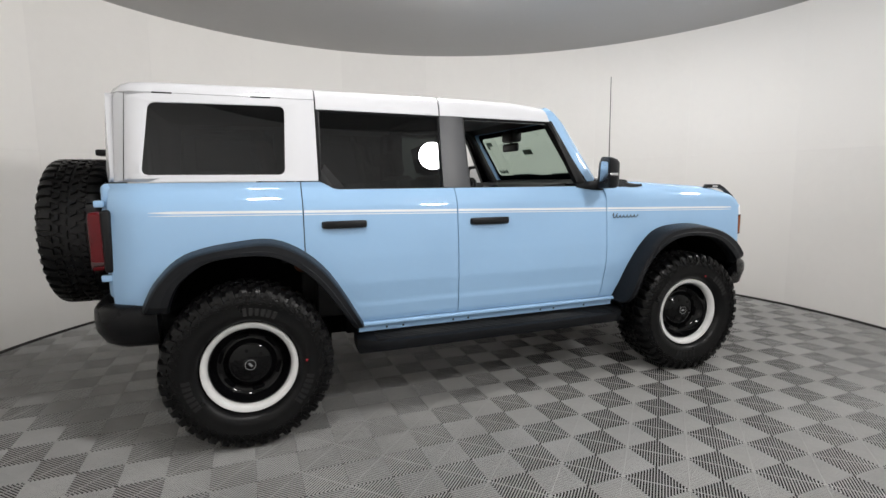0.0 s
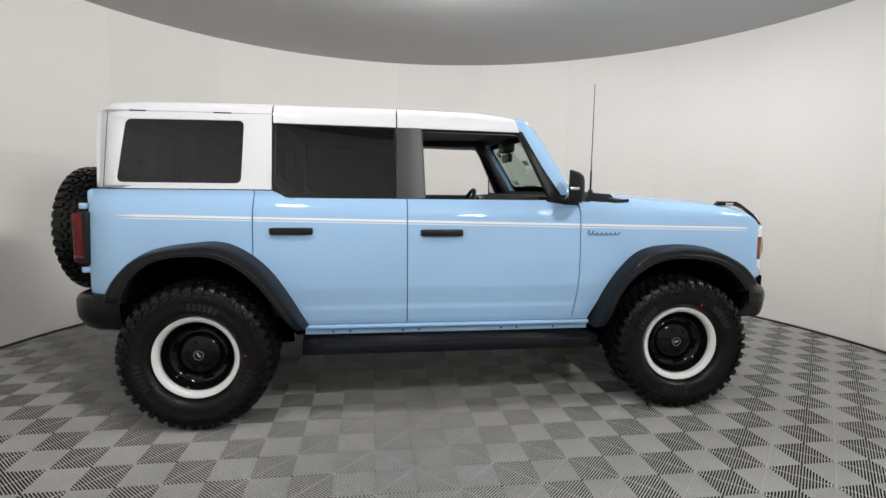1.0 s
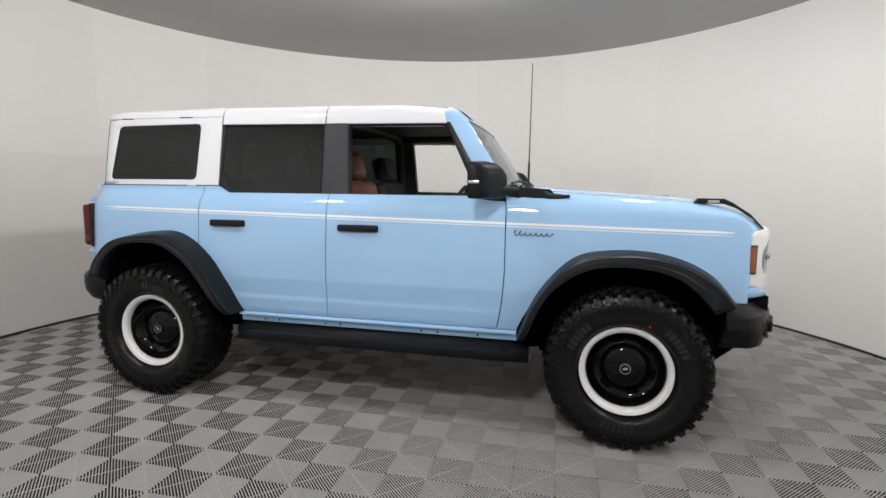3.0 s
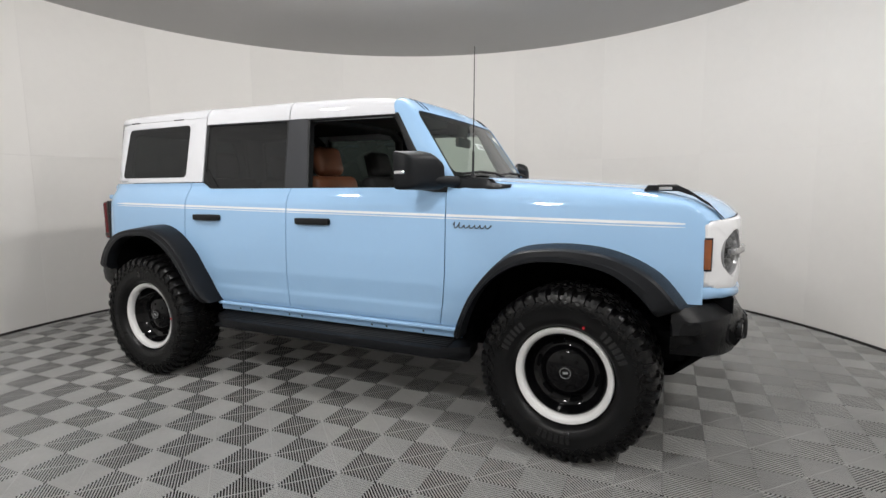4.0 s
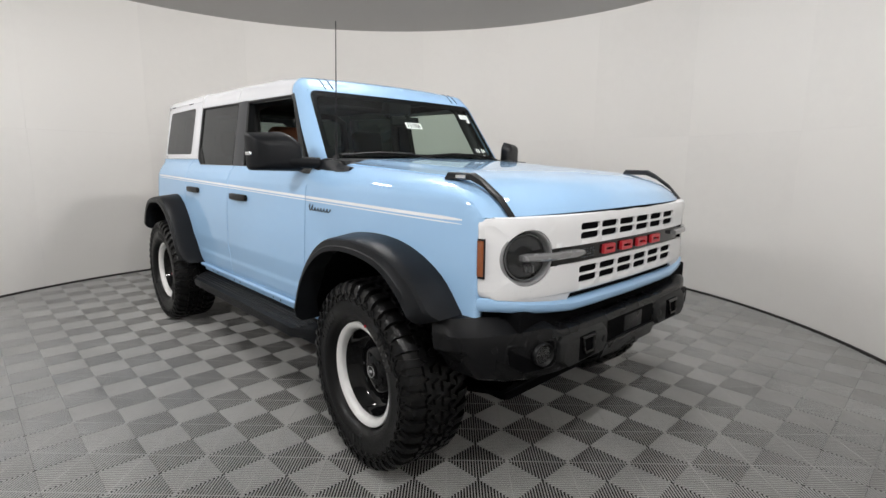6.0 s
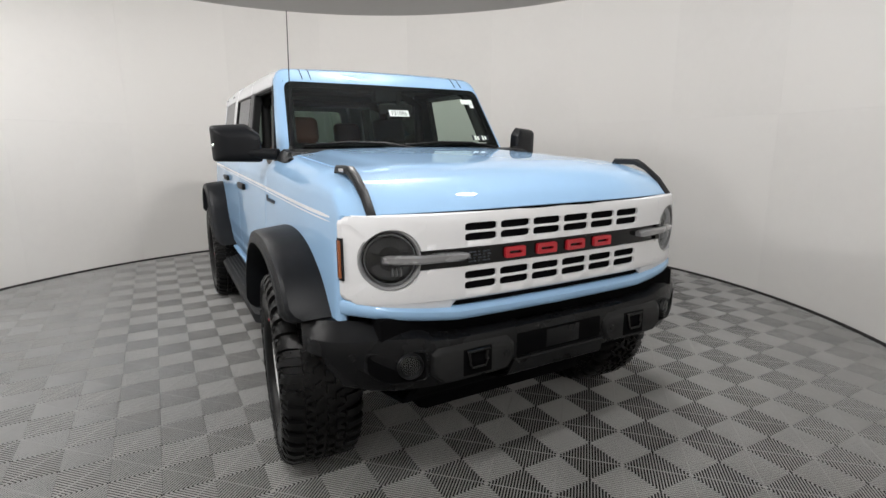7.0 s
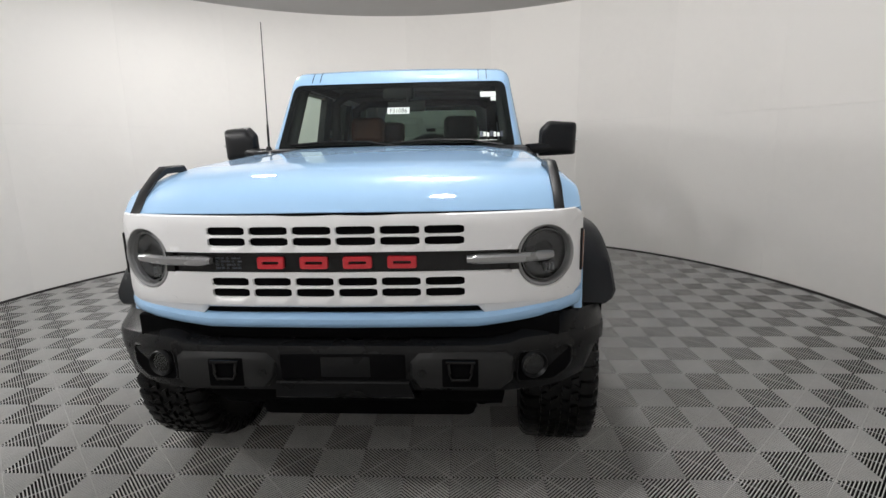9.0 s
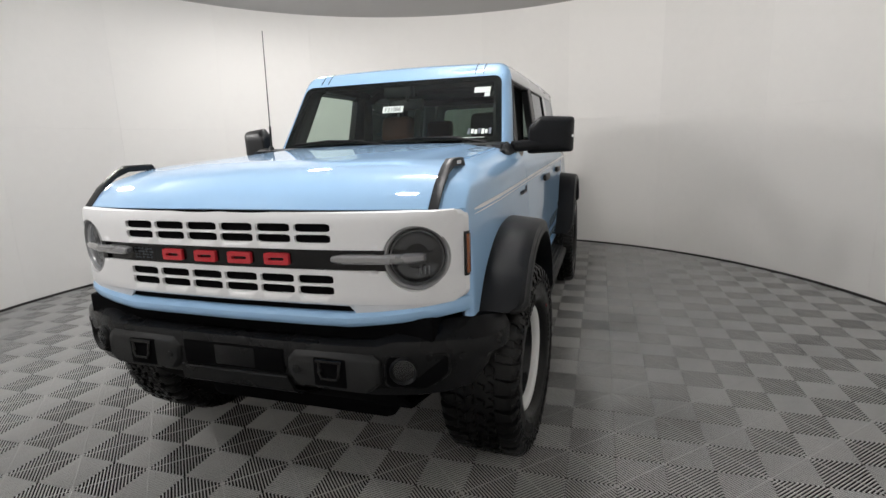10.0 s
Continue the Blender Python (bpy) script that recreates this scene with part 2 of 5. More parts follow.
bm = bmesh.new()
rim = [bm.verts.new((CX + (R_WALL + 0.15) * math.cos(2 * math.pi * i / 96), CY + (R_WALL + 0.15) * math.sin(2 * math.pi * i / 96), -0.0142)) for i in range(96)]
f = bm.faces.new(rim)
low = bmesh.ops.extrude_face_region(bm, geom=[f])
for v in low["geom"]:
    if isinstance(v, bmesh.types.BMVert):
        v.co.z -= 0.1
floor = tagged(part("floor", bm, SUBFLOOR), "slab, blackened as groove shade, under ribbed grey plastic floor tiles", "floor", kind="structure")

# drum lamp near the ceiling's middle, unseen: its sideways glow, closed below, is added wall fill
light = new("ceiling_light")
light.location = (0.15, 0.2, H_WALL)
tagged(light, "white drum fill lamp, unseen, under the middle of the ceiling", "ceiling light")


def ring_band(r, z0, z1, n=48):
    bm = bmesh.new()
    skin(bm, [[Vector((r * math.cos(2 * math.pi * i / n), r * math.sin(2 * math.pi * i / n), z)) for z in (z0, z1)] for i in range(n)], close_u=True)
    return bm


part("shade", ring_band(0.16, -0.16, -0.02), CEILING_GLOW, light)
for z in (-0.168, -0.012):
    bm = bmesh.new()
    skin(bm, [[Vector((r * math.cos(2 * math.pi * i / 48), r * math.sin(2 * math.pi * i / 48), z + d)) for r, d in ((0.0, -0.004), (0.175, -0.004), (0.175, 0.008), (0.0, 0.008))] for i in range(48)], close_u=True)
    part("drum_plate", bm, WHITE, light)

# round studio lamps: bearing, distance from the middle, height, size; two on wall brackets, two let into the ceiling,
# added unseen as fill
LAMPS = ((281, 3.62, 2.64, 1.0), (335, 3.60, 2.60, 0.86), (236, 2.35, H_WALL - 0.004, 0.86), (14, 1.95, H_WALL - 0.004, 0.78))
LAMP_RADIUS = 0.17


def round_lamp():
    lamp = new("studio_lamp")
    tagged(lamp, "round white studio and fill lamp in a black housing", "lamp", "round studio lamps")
    bm = bmesh.new()
    bmesh.ops.create_circle(bm, cap_ends=True, radius=LAMP_RADIUS, segments=40)
    part("diffuser", bm, LAMP_GLOW, lamp)
    bm = bmesh.new()
    prof = ((0.172, -0.01), (0.185, -0.01), (0.185, 0.03), (0.14, 0.09), (0.04, 0.11), (0.0, 0.11))
    skin(bm, [[Vector((r * math.cos(2 * math.pi * i / 40), r * math.sin(2 * math.pi * i / 40), z)) for r, z in prof] for i in range(40)], close_u=True)
    part("housing", bm, SATIN, lamp)
    return lamp


first = None
for a, r, h, size in LAMPS:
    d = Vector((math.cos(radians(a)), math.sin(radians(a)), 0))
    e = d * r + Vector((0, 0, h))
    m = (look(e, (0, 0, 2.1)) if h < 3 else pose(e.x, e.y, e.z)) @ Matrix.Scale(size, 4)
    if first is None:
        first = round_lamp()
        first.matrix_basis = m
        lamp = first
    else:
        lamp = copy_thing(first, m)
    if h < 3:
        out = Vector((e.x - CX, e.y - CY, 0)).normalized()
        g, w = e + d * 0.08 + Vector((0, 0, 0.02)), out * (R_WALL + 0.005) + Vector((CX, CY, h + 0.05))
        rod = part("bracket", tube([g, g.lerp(w, 0.5) + Vector((0, 0, 0.01)), w], 0.014), SATIN, lamp)
        rod.matrix_parent_inverse = m.inverted()

# ---- the car: outline curves (x ahead, y to its left, z up; half-widths for one side) ----
car = new("off_road_car")
tagged(car, "light blue off-road car with white roof, standing on floor tiles", "car")


def smooth_curve(xs, ys, soft):
    g = np.linspace(xs[0] - 0.3, xs[-1] + 0.3, 900)
    v = np.interp(g, xs, ys)
    k = max(1, int(soft / (g[1] - g[0])))
    w = np.hanning(2 * k + 3)[1:-1]
    v = np.convolve(np.pad(v, k, mode="edge"), w / w.sum(), mode="valid")
    return lambda q: float(np.interp(q, g, v))


side_w = smooth_curve((0.50, 0.555, 0.60, 0.672, 0.690, 0.80, 0.95, 1.10, 1.18, 1.235, 1.28, 1.315, 1.345), (0.800, 0.826, 0.843, 0.8515, 0.8485, 0.860, 0.857, 0.848, 0.842, 0.836, 0.818, 0.795, 0.772), 0.006)
lip_rise = smooth_curve((-0.1, 0.0, 0.03, 0.08, 0.15, 0.25, 0.4, 0.9, 1.35, 1.6), (-0.1, 0.0, 0.036, 0.070, 0.101, 0.124, 0.143, 0.172, 0.195, 0.20), 0.02)
front_x = smooth_curve((0.0, 0.30, 0.45, 0.58, 0.68, 0.745, 0.785, 0.812, 0.832, 0.842), (2.238, 2.232, 2.224, 2.206, 2.180, 2.150, 2.118, 2.088, 2.058, 2.03), 0.02)


def half_width(x, z):
    w = side_w(z)
    if x > 1.5:
        w -= 0.017 * ((x - 1.5) / 0.55) ** 2
    if x < -1.9:
        w -= 0.07 * ((-1.9 - x) / 0.17) ** 2
    return w


def lip_x(y):
    return 2.226 - 0.108 * (abs(y) / 0.727) ** 2.6


panel_back = smooth_curve((0.60, 0.722, 0.76, 0.79, 0.815, 0.838), (2.16, 2.119, 2.10, 2.080, 2.060, 2.034), 0.008)


def hood_z(x, y):
    return 1.186 - 0.009 * (y / 0.727) ** 2 + lip_rise(lip_x(y) - x)


FRONT_OUT = [(0.888, 0.545), (0.997, 0.80), (1.178, 1.0), (1.39, 1.052), (1.65, 1.036), (1.86, 0.945), (1.985, 0.805)]
FRONT_IN = [(0.93, 0.55), (1.045, 0.80), (1.215, 0.945), (1.42, 0.985), (1.64, 0.955), (1.775, 0.87), (1.87, 0.76)]
REAR_OUT = [(-1.955, 0.755), (-1.885, 0.89), (-1.752, 1.013), (-1.525, 1.066), (-1.29, 1.062), (-1.065, 0.90), (-0.865, 0.575)]
REAR_IN = [(-1.83, 0.75), (-1.775, 0.885), (-1.65, 0.985), (-1.48, 1.012), (-1.31, 0.99), (-1.13, 0.86), (-0.925, 0.575)]


def arch(table, drop=0.022):
    pts = spline([(x, 0, z) for x, z in table], 60)
    xs, zs = [p.x for p in pts], [p.z - drop for p in pts]
    return lambda x: float(np.interp(x, xs, zs)) if xs[0] <= x <= xs[-1] else 0.5


front_arch, rear_arch = arch(FRONT_OUT), arch(REAR_OUT)
SILL = 0.578


def inward(s, d=0.022):
    return lambda p: Vector((0, -s * d, 0))


def side_panel(s, x0, x1, lo, hi, nx, nz, lean=None):
    """A door or quarter skin between x0 and x1, from lo(x) up to hi(x); s is the side. lean(u, z) shifts an edge along x."""
    rows = []
    for i in range(nx + 1):
        u = i / nx
        xb = lerp(x0, x1, u)
        a, b = lo(xb), hi(xb)
        row = []
        for j in range(nz + 1):
            z = lerp(a, b, j / nz)
            x = xb + (lean(u, z) if lean else 0)
            row.append(Vector((x, s * half_width(x, z), z)))
        rows.append(row)
    return shell(rows, inward(s))


def belt(x):
    return 1.372 if x < -1.075 else 1.330


GAP = 0.0028
REAR_CUT, MID_CUT, FRONT_CUT = -1.168, -0.275, 0.81


def stripe_z(x):
    return 1.2275 - 0.0172 * (x + 1.87)


def pinstripe(s, x0, x1, parent):
    for name, dz, h in (("wide_stripe", 0.0, 0.013), ("thin_stripe", -0.016, 0.0045)):
        rows = []
        n = max(4, int((x1 - x0) / 0.05))
        for i in range(n + 1):
            x = lerp(x0, x1, i / n)
            z = stripe_z(x) + dz
            w = h * min(1, (1.99 - x) / 0.12 + 0.15) if x > 1.85 else h * min(1, (x + 1.90) / 0.12 + 0.1)
            rows.append([Vector((x, s * (half_width(x, z + k * w) + 0.0012), z + k * w)) for k in (-0.5, 0.5)])
        part(name, shell(rows, inward(s, 0.001)), STRIPE, parent, "white pinstripe")


def grip(s, x0, x1, z, parent):
    """A pull handle on a door."""
    y = half_width((x0 + x1) / 2, z)
    rows = []
    for x, h, d in ((x0, 0.014, 0.012), (x0 + 0.006, 0.019, 0.021), (x0 + 0.03, 0.0205, 0.026), ((x0 + x1) / 2, 0.021, 0.029), (x1 - 0.02, 0.021, 0.026), (x1 + 0.006, 0.020, 0.021), (x1 + 0.012, 0.015, 0.012)):
        lp = rquad([(x, 0.002, -h), (x, d, -h), (x, d, h), (x, 0.002, h)], h * 0.45, 3)
        rows.append([Vector((x, s * (y + p.y), z + p.z)) for p in lp])
    bm = bmesh.new()
    vs = skin(bm, rows, close_v=True)
    bm.faces.new(vs[0]), bm.faces.new(vs[-1])
    part("handle", bm, SATIN, parent, "black door handle")
    c = [(x0 + 0.03, z - 0.02), (x1 - 0.045, z - 0.02), (x1 - 0.045, z + 0.02), (x0 + 0.03, z + 0.02)]
    lp = rquad([(a, 0, b) for a, b in c], 0.014, 4)
    bm = bmesh.new()
    bm.faces.new([bm.verts.new((p.x, s * (half_width(p.x, p.z) + 0.001), p.z)) for p in lp])
    part("handle_recess", bm, BLUE, parent)


for s in (-1, 1):
    # quarter panel
    quarter = part("quarter_panel", side_panel(s, -2.082, REAR_CUT - GAP, lambda x: max(0.775, rear_arch(x)) if x < -1.9 else rear_arch(x), belt, 44, 26), BLUE, car, "light blue rear quarter panel")
    pinstripe(s, -1.895, REAR_CUT - GAP - 0.002, quarter)

    # rear door: its rear top corner steps up to the window line
    def door_top(x):
        return lerp(1.372, 1.330, min(1, max(0, (x + 1.06) / 0.075)))
    door = part("rear_door", side_panel(s, REAR_CUT + GAP, MID_CUT - GAP, lambda x: max(SILL, rear_arch(x)), door_top, 36, 64), BLUE, car, "light blue rear door")
    pinstripe(s, REAR_CUT + GAP + 0.002, MID_CUT - GAP - 0.002, door)
    grip(s, -1.075, -0.84, 1.140, door)

    # front door
    door = part("front_door", side_panel(s, MID_CUT + GAP, FRONT_CUT - GAP, lambda x: SILL, lambda x: 1.330, 30, 64,
                                         lambda u, z: u * (-0.035 * max(0, (0.95 - z) / 0.35) ** 2 - 0.02 * max(0, (z - 1.25) / 0.08) ** 2)), BLUE, car, "light blue front door")
    pinstripe(s, MID_CUT + GAP + 0.002, FRONT_CUT - GAP - 0.002, door)
    grip(s, -0.196, 0.05, 1.131, door)

    # fender: side, rounded shoulder, then a flat strip up to the hood
    rows = []
    nx, nz, nt = 48, 22, 10
    for i in range(nx + 1):
        u = i / nx
        row = []
        for j in range(nz + nt + 1):
            xb = lerp(FRONT_CUT + GAP, 2.03, u)
            low = max(0.805 if xb > 1.9 else 0, SILL if xb < 0.93 else front_arch(xb))
            if j <= nz:
                z = lerp(low, 1.235, j / nz)
                x0 = FRONT_CUT + GAP - 0.035 * max(0, (0.95 - z) / 0.35) ** 2 - 0.02 * max(0, (z - 1.25) / 0.08) ** 2
                x1 = panel_back(min(0.838, half_width(2.04, z)))
                x = lerp(x0, x1, u) + 0.0
                y = half_width(x, z)
            else:
                a = (j - nz) / nt * math.pi / 2
                w0 = half_width(xb, 1.235)
                y = 0.722 + (w0 - 0.722) * (1 - math.sin(a) ** 1.4) ** 0.62
                x1 = panel_back(min(y, 0.838))
                x = lerp(FRONT_CUT + GAP - 0.02 * (j - nz) / nt, x1, u)
                zt = hood_z(min(x, lip_x(0.722)), 0.722) - 0.003
                z = lerp(1.235, max(zt, 1.236), math.sin(a) ** 0.8)
            z = min(z, 1.178 + lip_rise(max(0.0, x1 - x)))
            row.append(Vector((x, s * y, z)))
        rows.append(row)
    for dx, dy in ((0.006, 0.002), (0.011, 0.006), (0.0135, 0.012), (0.0135, 0.022)):
        rows.append([p + Vector((dx, -s * dy, -0.3 * dy if p.z > 1.15 else 0)) for p in rows[nx]])
    fender = part("front_fender", shell(rows, lambda p: Vector((0, -s * 0.02, -0.012 if p.z > 1.25 else 0))), BLUE, car, "light blue front fender")
    pinstripe(s, FRONT_CUT + GAP + 0.002, 1.965, fender)
    # dark metal badge: a thin wavy line with a tall loop at its start
    line = []
    for i in range(97):
        u = i / 96
        tall = 1.0 if u > 0.16 else 1.9
        zz = 1.125 + 0.0085 * tall * math.sin(2 * math.pi * 7.5 * u) + 0.008 * (tall - 1)
        xx = 0.85 + 0.222 * u + 0.35 * (zz - 1.125) + 0.004 * math.cos(2 * math.pi * 7.5 * u)
        line.append((xx, s * (half_width(xx, zz) + 0.003), zz))
    part("badge_line", tube(line, 0.0026, 6), BADGE, fender, "thin dark metal badge")

    # blue rocker strip under the doors with bolt heads
    prof = ((0.846, 0.574), (0.856, 0.566), (0.856, 0.556), (0.838, 0.550), (0.826, 0.545), (0.822, 0.512), (0.80, 0.505), (0.78, 0.505), (0.78, 0.574))
    rows = [[Vector((x, s * y, z)) for y, z in prof] for x in (-0.885, -0.6, 0.0, 0.5, 0.884)]
    bm = bmesh.new()
    vs = skin(bm, rows, close_v=True)
    bm.faces.new(vs[0]), bm.faces.new(vs[-1])
    rocker = part("rocker_panel", bm, BLUE, car, "light blue sill strip with bolt heads")
    for x in (-0.72, -0.62, -0.3, -0.2, 0.32, 0.42, 0.66):
        part("bolt", lathe([(0, 0.006), (0.006, 0.006), (0.008, 0), (0, -0.004)], 10), SATIN, rocker).location = (x, s * 0.8235, 0.529)

    # running board
    bm = bmesh.new()
    prof = ((0.74, 0.500), (0.93, 0.487), (0.952, 0.478), (0.958, 0.455), (0.95, 0.425), (0.90, 0.41), (0.80, 0.415), (0.74, 0.44))
    rows = [[Vector((lerp(-0.90, 0.955, i / 12), s * (y - (0.10 if i in (0, 12) else 0) * (y > 0.9)), z)) for y, z in prof] for i in range(13)]
    vs = skin(bm, rows, close_v=True)
    bm.faces.new(vs[0]), bm.faces.new(vs[-1])
    board = part("running_board", bm, PLASTIC, car, "ribbed black running board")
    for i in range(6):
        y = 0.80 + 0.024 * i
        z = 0.5 - 0.068 * (y - 0.74)
        part("tread_rib", rbox(-0.80, 0.85, s * (y - 0.006), s * (y + 0.006), z - 0.006, z + 0.005, 0.003, 1), SATIN, board)
    for x in (-0.6, 0.05, 0.65):
        part("bracket", rbox(x - 0.04, x + 0.04, s * 0.55, s * 0.86, 0.43, 0.47, 0.008), DEEP, board)

    # wheel arch flares
    for name, out, inn in (("front_flare", FRONT_OUT, FRONT_IN), ("rear_flare", REAR_OUT, REAR_IN)):
        n = 34
        o, q = spline([(x, 0, z) for x, z in out], n), spline([(x, 0, z) for x, z in inn], n)
        cx = 1.4745 if out is FRONT_OUT else -1.4745
        rows = []
        for k in range(n):
            a, b = o[k], q[k]
            c = Vector((cx, 0, 0.5))
            dn = (a - c).normalized()
            wa = half_width(a.x, a.z) - 0.004
            end = min(1, 6 * min(k, n - 1 - k) / (n - 1) + 0.72)
            w1 = lerp(wa, 1.002, end)
            rows.append([Vector((p.x, s * y, p.z)) for p, y in (
                (a + dn * 0.004, wa), (a + dn * 0.004, wa + 0.010), (lerp(a, b, 0.10), lerp(wa, w1, 0.66)), (lerp(a, b, 0.17), lerp(wa, w1, 0.88)),
                (lerp(a, b, 0.27), lerp(wa, w1, 0.955)), (lerp(a, b, 0.62), lerp(wa, w1, 0.985)), (lerp(a, b, 0.68), w1 + 0.002), (lerp(a, b, 0.97), w1 + 0.003), (b, w1 - 0.006), (b - dn * 0.004, w1 - 0.05), (lerp(a, b, 0.7), wa - 0.02))])
        bm = bmesh.new()
        vs = skin(bm, rows, close_v=True)
        bm.faces.new(vs[0]), bm.faces.new(vs[-1])
        part(name, bm, FLARE, car, "matt black wheel arch flare", 30)
        # inner liner of the arch
        rows = []
        for k in range(25):
            p = q[int(k / 24 * (n - 1))]
            g = (p - Vector((cx, 0, 0.43)))
            p2 = Vector((cx, 0, 0.43)) + g * 1.01
            rows.append([Vector((p2.x, s * y, p2.z)) for y in (0.93, 0.75, 0.5)])
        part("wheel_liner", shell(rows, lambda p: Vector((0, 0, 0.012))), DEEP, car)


# ---- hood, cowl, windscreen ----
def hood_back(y):
    return 0.918 + 0.13 * (abs(y) / 0.716) ** 5


rows = []
for i in range(33):
    v = i / 32
    row = []
    for j in range(41):
        y = lerp(-0.716, 0.716, j / 40)
        back = hood_back(y)
        x = lerp(lip_x(y) - 0.002, back, v ** 1.25)
        z = hood_z(x, y)
        # raised middle with soft creases, and a shallow dish to either side
        z += 0.011 * (1 - 1 / (1 + math.exp(-(abs(y) - 0.5 - 0.07 * v) * 60))) * min(1, max(0, (v - 0.1) / 0.8)) ** 2 * (3 - 2 * min(1, max(0, (v - 0.1) / 0.8)))
        row.append(Vector((x, y, z)))
    rows.append(row)
part("hood", shell(rows, lambda p: Vector((-0.004, 0, -0.02))), BLUE, car, "light blue hood with a raised middle")

bm = bmesh.new()
rows = [[Vector((x, y, z)) for x, z in ((hood_back(min(abs(y), 0.716)) + 0.02, 1.345), (hood_back(min(abs(y), 0.716)) - 0.006, 1.371 + 0.012 * (1 - (y / 0.75) ** 2)), (0.86, 1.385), (0.79, 1.372), (0.79, 1.33), (0.93, 1.32))] for y in [lerp(-0.745, 0.745, k / 16) for k in range(17)]]
vs = skin(bm, rows, close_v=True)
bm.faces.new(vs[0]), bm.faces.new(vs[-1])
part("cowl", bm, PLASTIC, car, "black plastic cowl under the windscreen")


def glass_x(y, z):
    """The windscreen's surface: leaning, a little bowed."""
    return lerp(0.803, 0.543, (z - 1.385) / 0.385) + 0.03 * (1 - (y / 0.70) ** 2)


WS = [(-0.703, 1.376), (0.703, 1.376), (0.656, 1.772), (-0.656, 1.772)]
loop = rquad([(0, y, z) for y, z in WS], [0.02, 0.02, 0.05, 0.05], 6)


def dense(lp, k=6):
    out = []
    for i in range(len(lp)):
        a, b = lp[i], lp[(i + 1) % len(lp)]
        m = k if (a - b).length > 0.2 else 1
        out += [a.lerp(b, j / m) for j in range(m)]
    return out


inner = dense(loop)
OUT = [(-0.752, 1.352), (0.752, 1.352), (0.684, 1.852), (-0.684, 1.852)]
outer = dense(rquad([(0, y, z) for y, z in OUT], [0.02, 0.02, 0.07, 0.07], 6))
n = min(len(inner), len(outer))


def on_glass(p, d=0.0):
    return Vector((glass_x(p.y, p.z) + d, p.y, p.z))


def frame_outer(p):
    k = (p.z - 1.352) / 0.496
    wrap = 0.030 * min(1.0, max(0.0, (abs(p.y) - 0.60) / 0.06)) * (1 - max(0.0, k - 0.75) * 3)
    return Vector((lerp(0.80, 0.445, k) + 0.02 * (1 - (p.y / 0.7) ** 2) - wrap, p.y, p.z + (0.012 * (1 - (p.y / 0.67) ** 2) if k > 0.8 else 0)))


bm = bmesh.new()
L0 = [frame_outer(p) + Vector((-0.05, 0, -0.02 if p.z > 1.7 else 0)) for p in outer]
L1 = [frame_outer(p) for p in outer]
L2 = [on_glass(p).lerp(frame_outer(q), 0.72) + Vector((0.006, 0, 0.009)) for p, q in zip(inner, outer)]
L3 = [on_glass(p).lerp(frame_outer(q), 0.15) + Vector((0.007, 0, 0.005)) for p, q in zip(inner, outer)]
L4 = [on_glass(p, 0.004) for p in inner]
L5 = [on_glass(p, -0.045) for p in inner]
bridge(bm, [L0, L1, L2, L3, L4, L5])
frame_ob = part("windscreen_frame", bm, BLUE, car, "light blue windscreen frame", 50)
for y in (-0.545, -0.495, 0.495, 0.545):
    rows = []
    for t in (0.12, 0.3, 0.5, 0.7, 0.85, 1.0):
        row = []
        for w in (-0.0018, 0.0018):
            p = on_glass(Vector((0, y + w, 1.772))).lerp(frame_outer(Vector((0, y + w, 1.852))), t)
            lift = 0.0105 if 0.14 < t < 0.73 else (0.009 if t < 0.14 else lerp(0.0105, 0.002, (t - 0.72) / 0.28))
            row.append(p + Vector((lift, 0, lift * 0.72)))
        rows.append(row)
    part("header_seam", shell(rows, lambda p: Vector((-0.004, 0, -0.004))), DEEP, frame_ob)
bm = bmesh.new()
bridge(bm, [[p + Vector((-0.008, 0, 0)) for p in L0], [on_glass(p, -0.052) for p in inner]])
bridge(bm, [[p + Vector((-0.002, 0, 0)) for p in L5], [on_glass(p, -0.054) for p in inner]])
part("frame_lining", bm, CLOTH, frame_ob, "black inner lining")
rows = []
for i in range(9):
    rows.append([on_glass(Vector((0, lerp(-1, 1, j / 14) * lerp(0.707, 0.660, i / 8), lerp(1.374, 1.775, i / 8))), -0.001) for j in range(15)])
bm = bmesh.new()
skin(bm, rows)
pane = part("windscreen", bm, GLASS_CLEAR, car, "green-tinted windscreen")
pane.visible_shadow = False
# black printed border of the pane
bm = bmesh.new()
ib = dense(rquad([(0, y, z) for y, z in [(-0.665, 1.415), (0.665, 1.415), (0.622, 1.738), (-0.622, 1.738)]], 0.04, 6))
bridge(bm, [[on_glass(p, -0.003) for p in inner], [on_glass(p, -0.003) for p in ib]])
part("glass_border", bm, DEEP, pane)


def sticker(y0, y1, z0, z1, name, mat=PAPER, off=0.002):
    rows = [[on_glass(Vector((0, lerp(y0, y1, i / 3), lerp(z0, z1, j / 2))), off) for j in range(3)] for i in range(4)]
    bm = bmesh.new()
    skin(bm, rows)
    return part(name, bm, mat, pane, "paper sticker on the windscreen" if mat is PAPER else "")


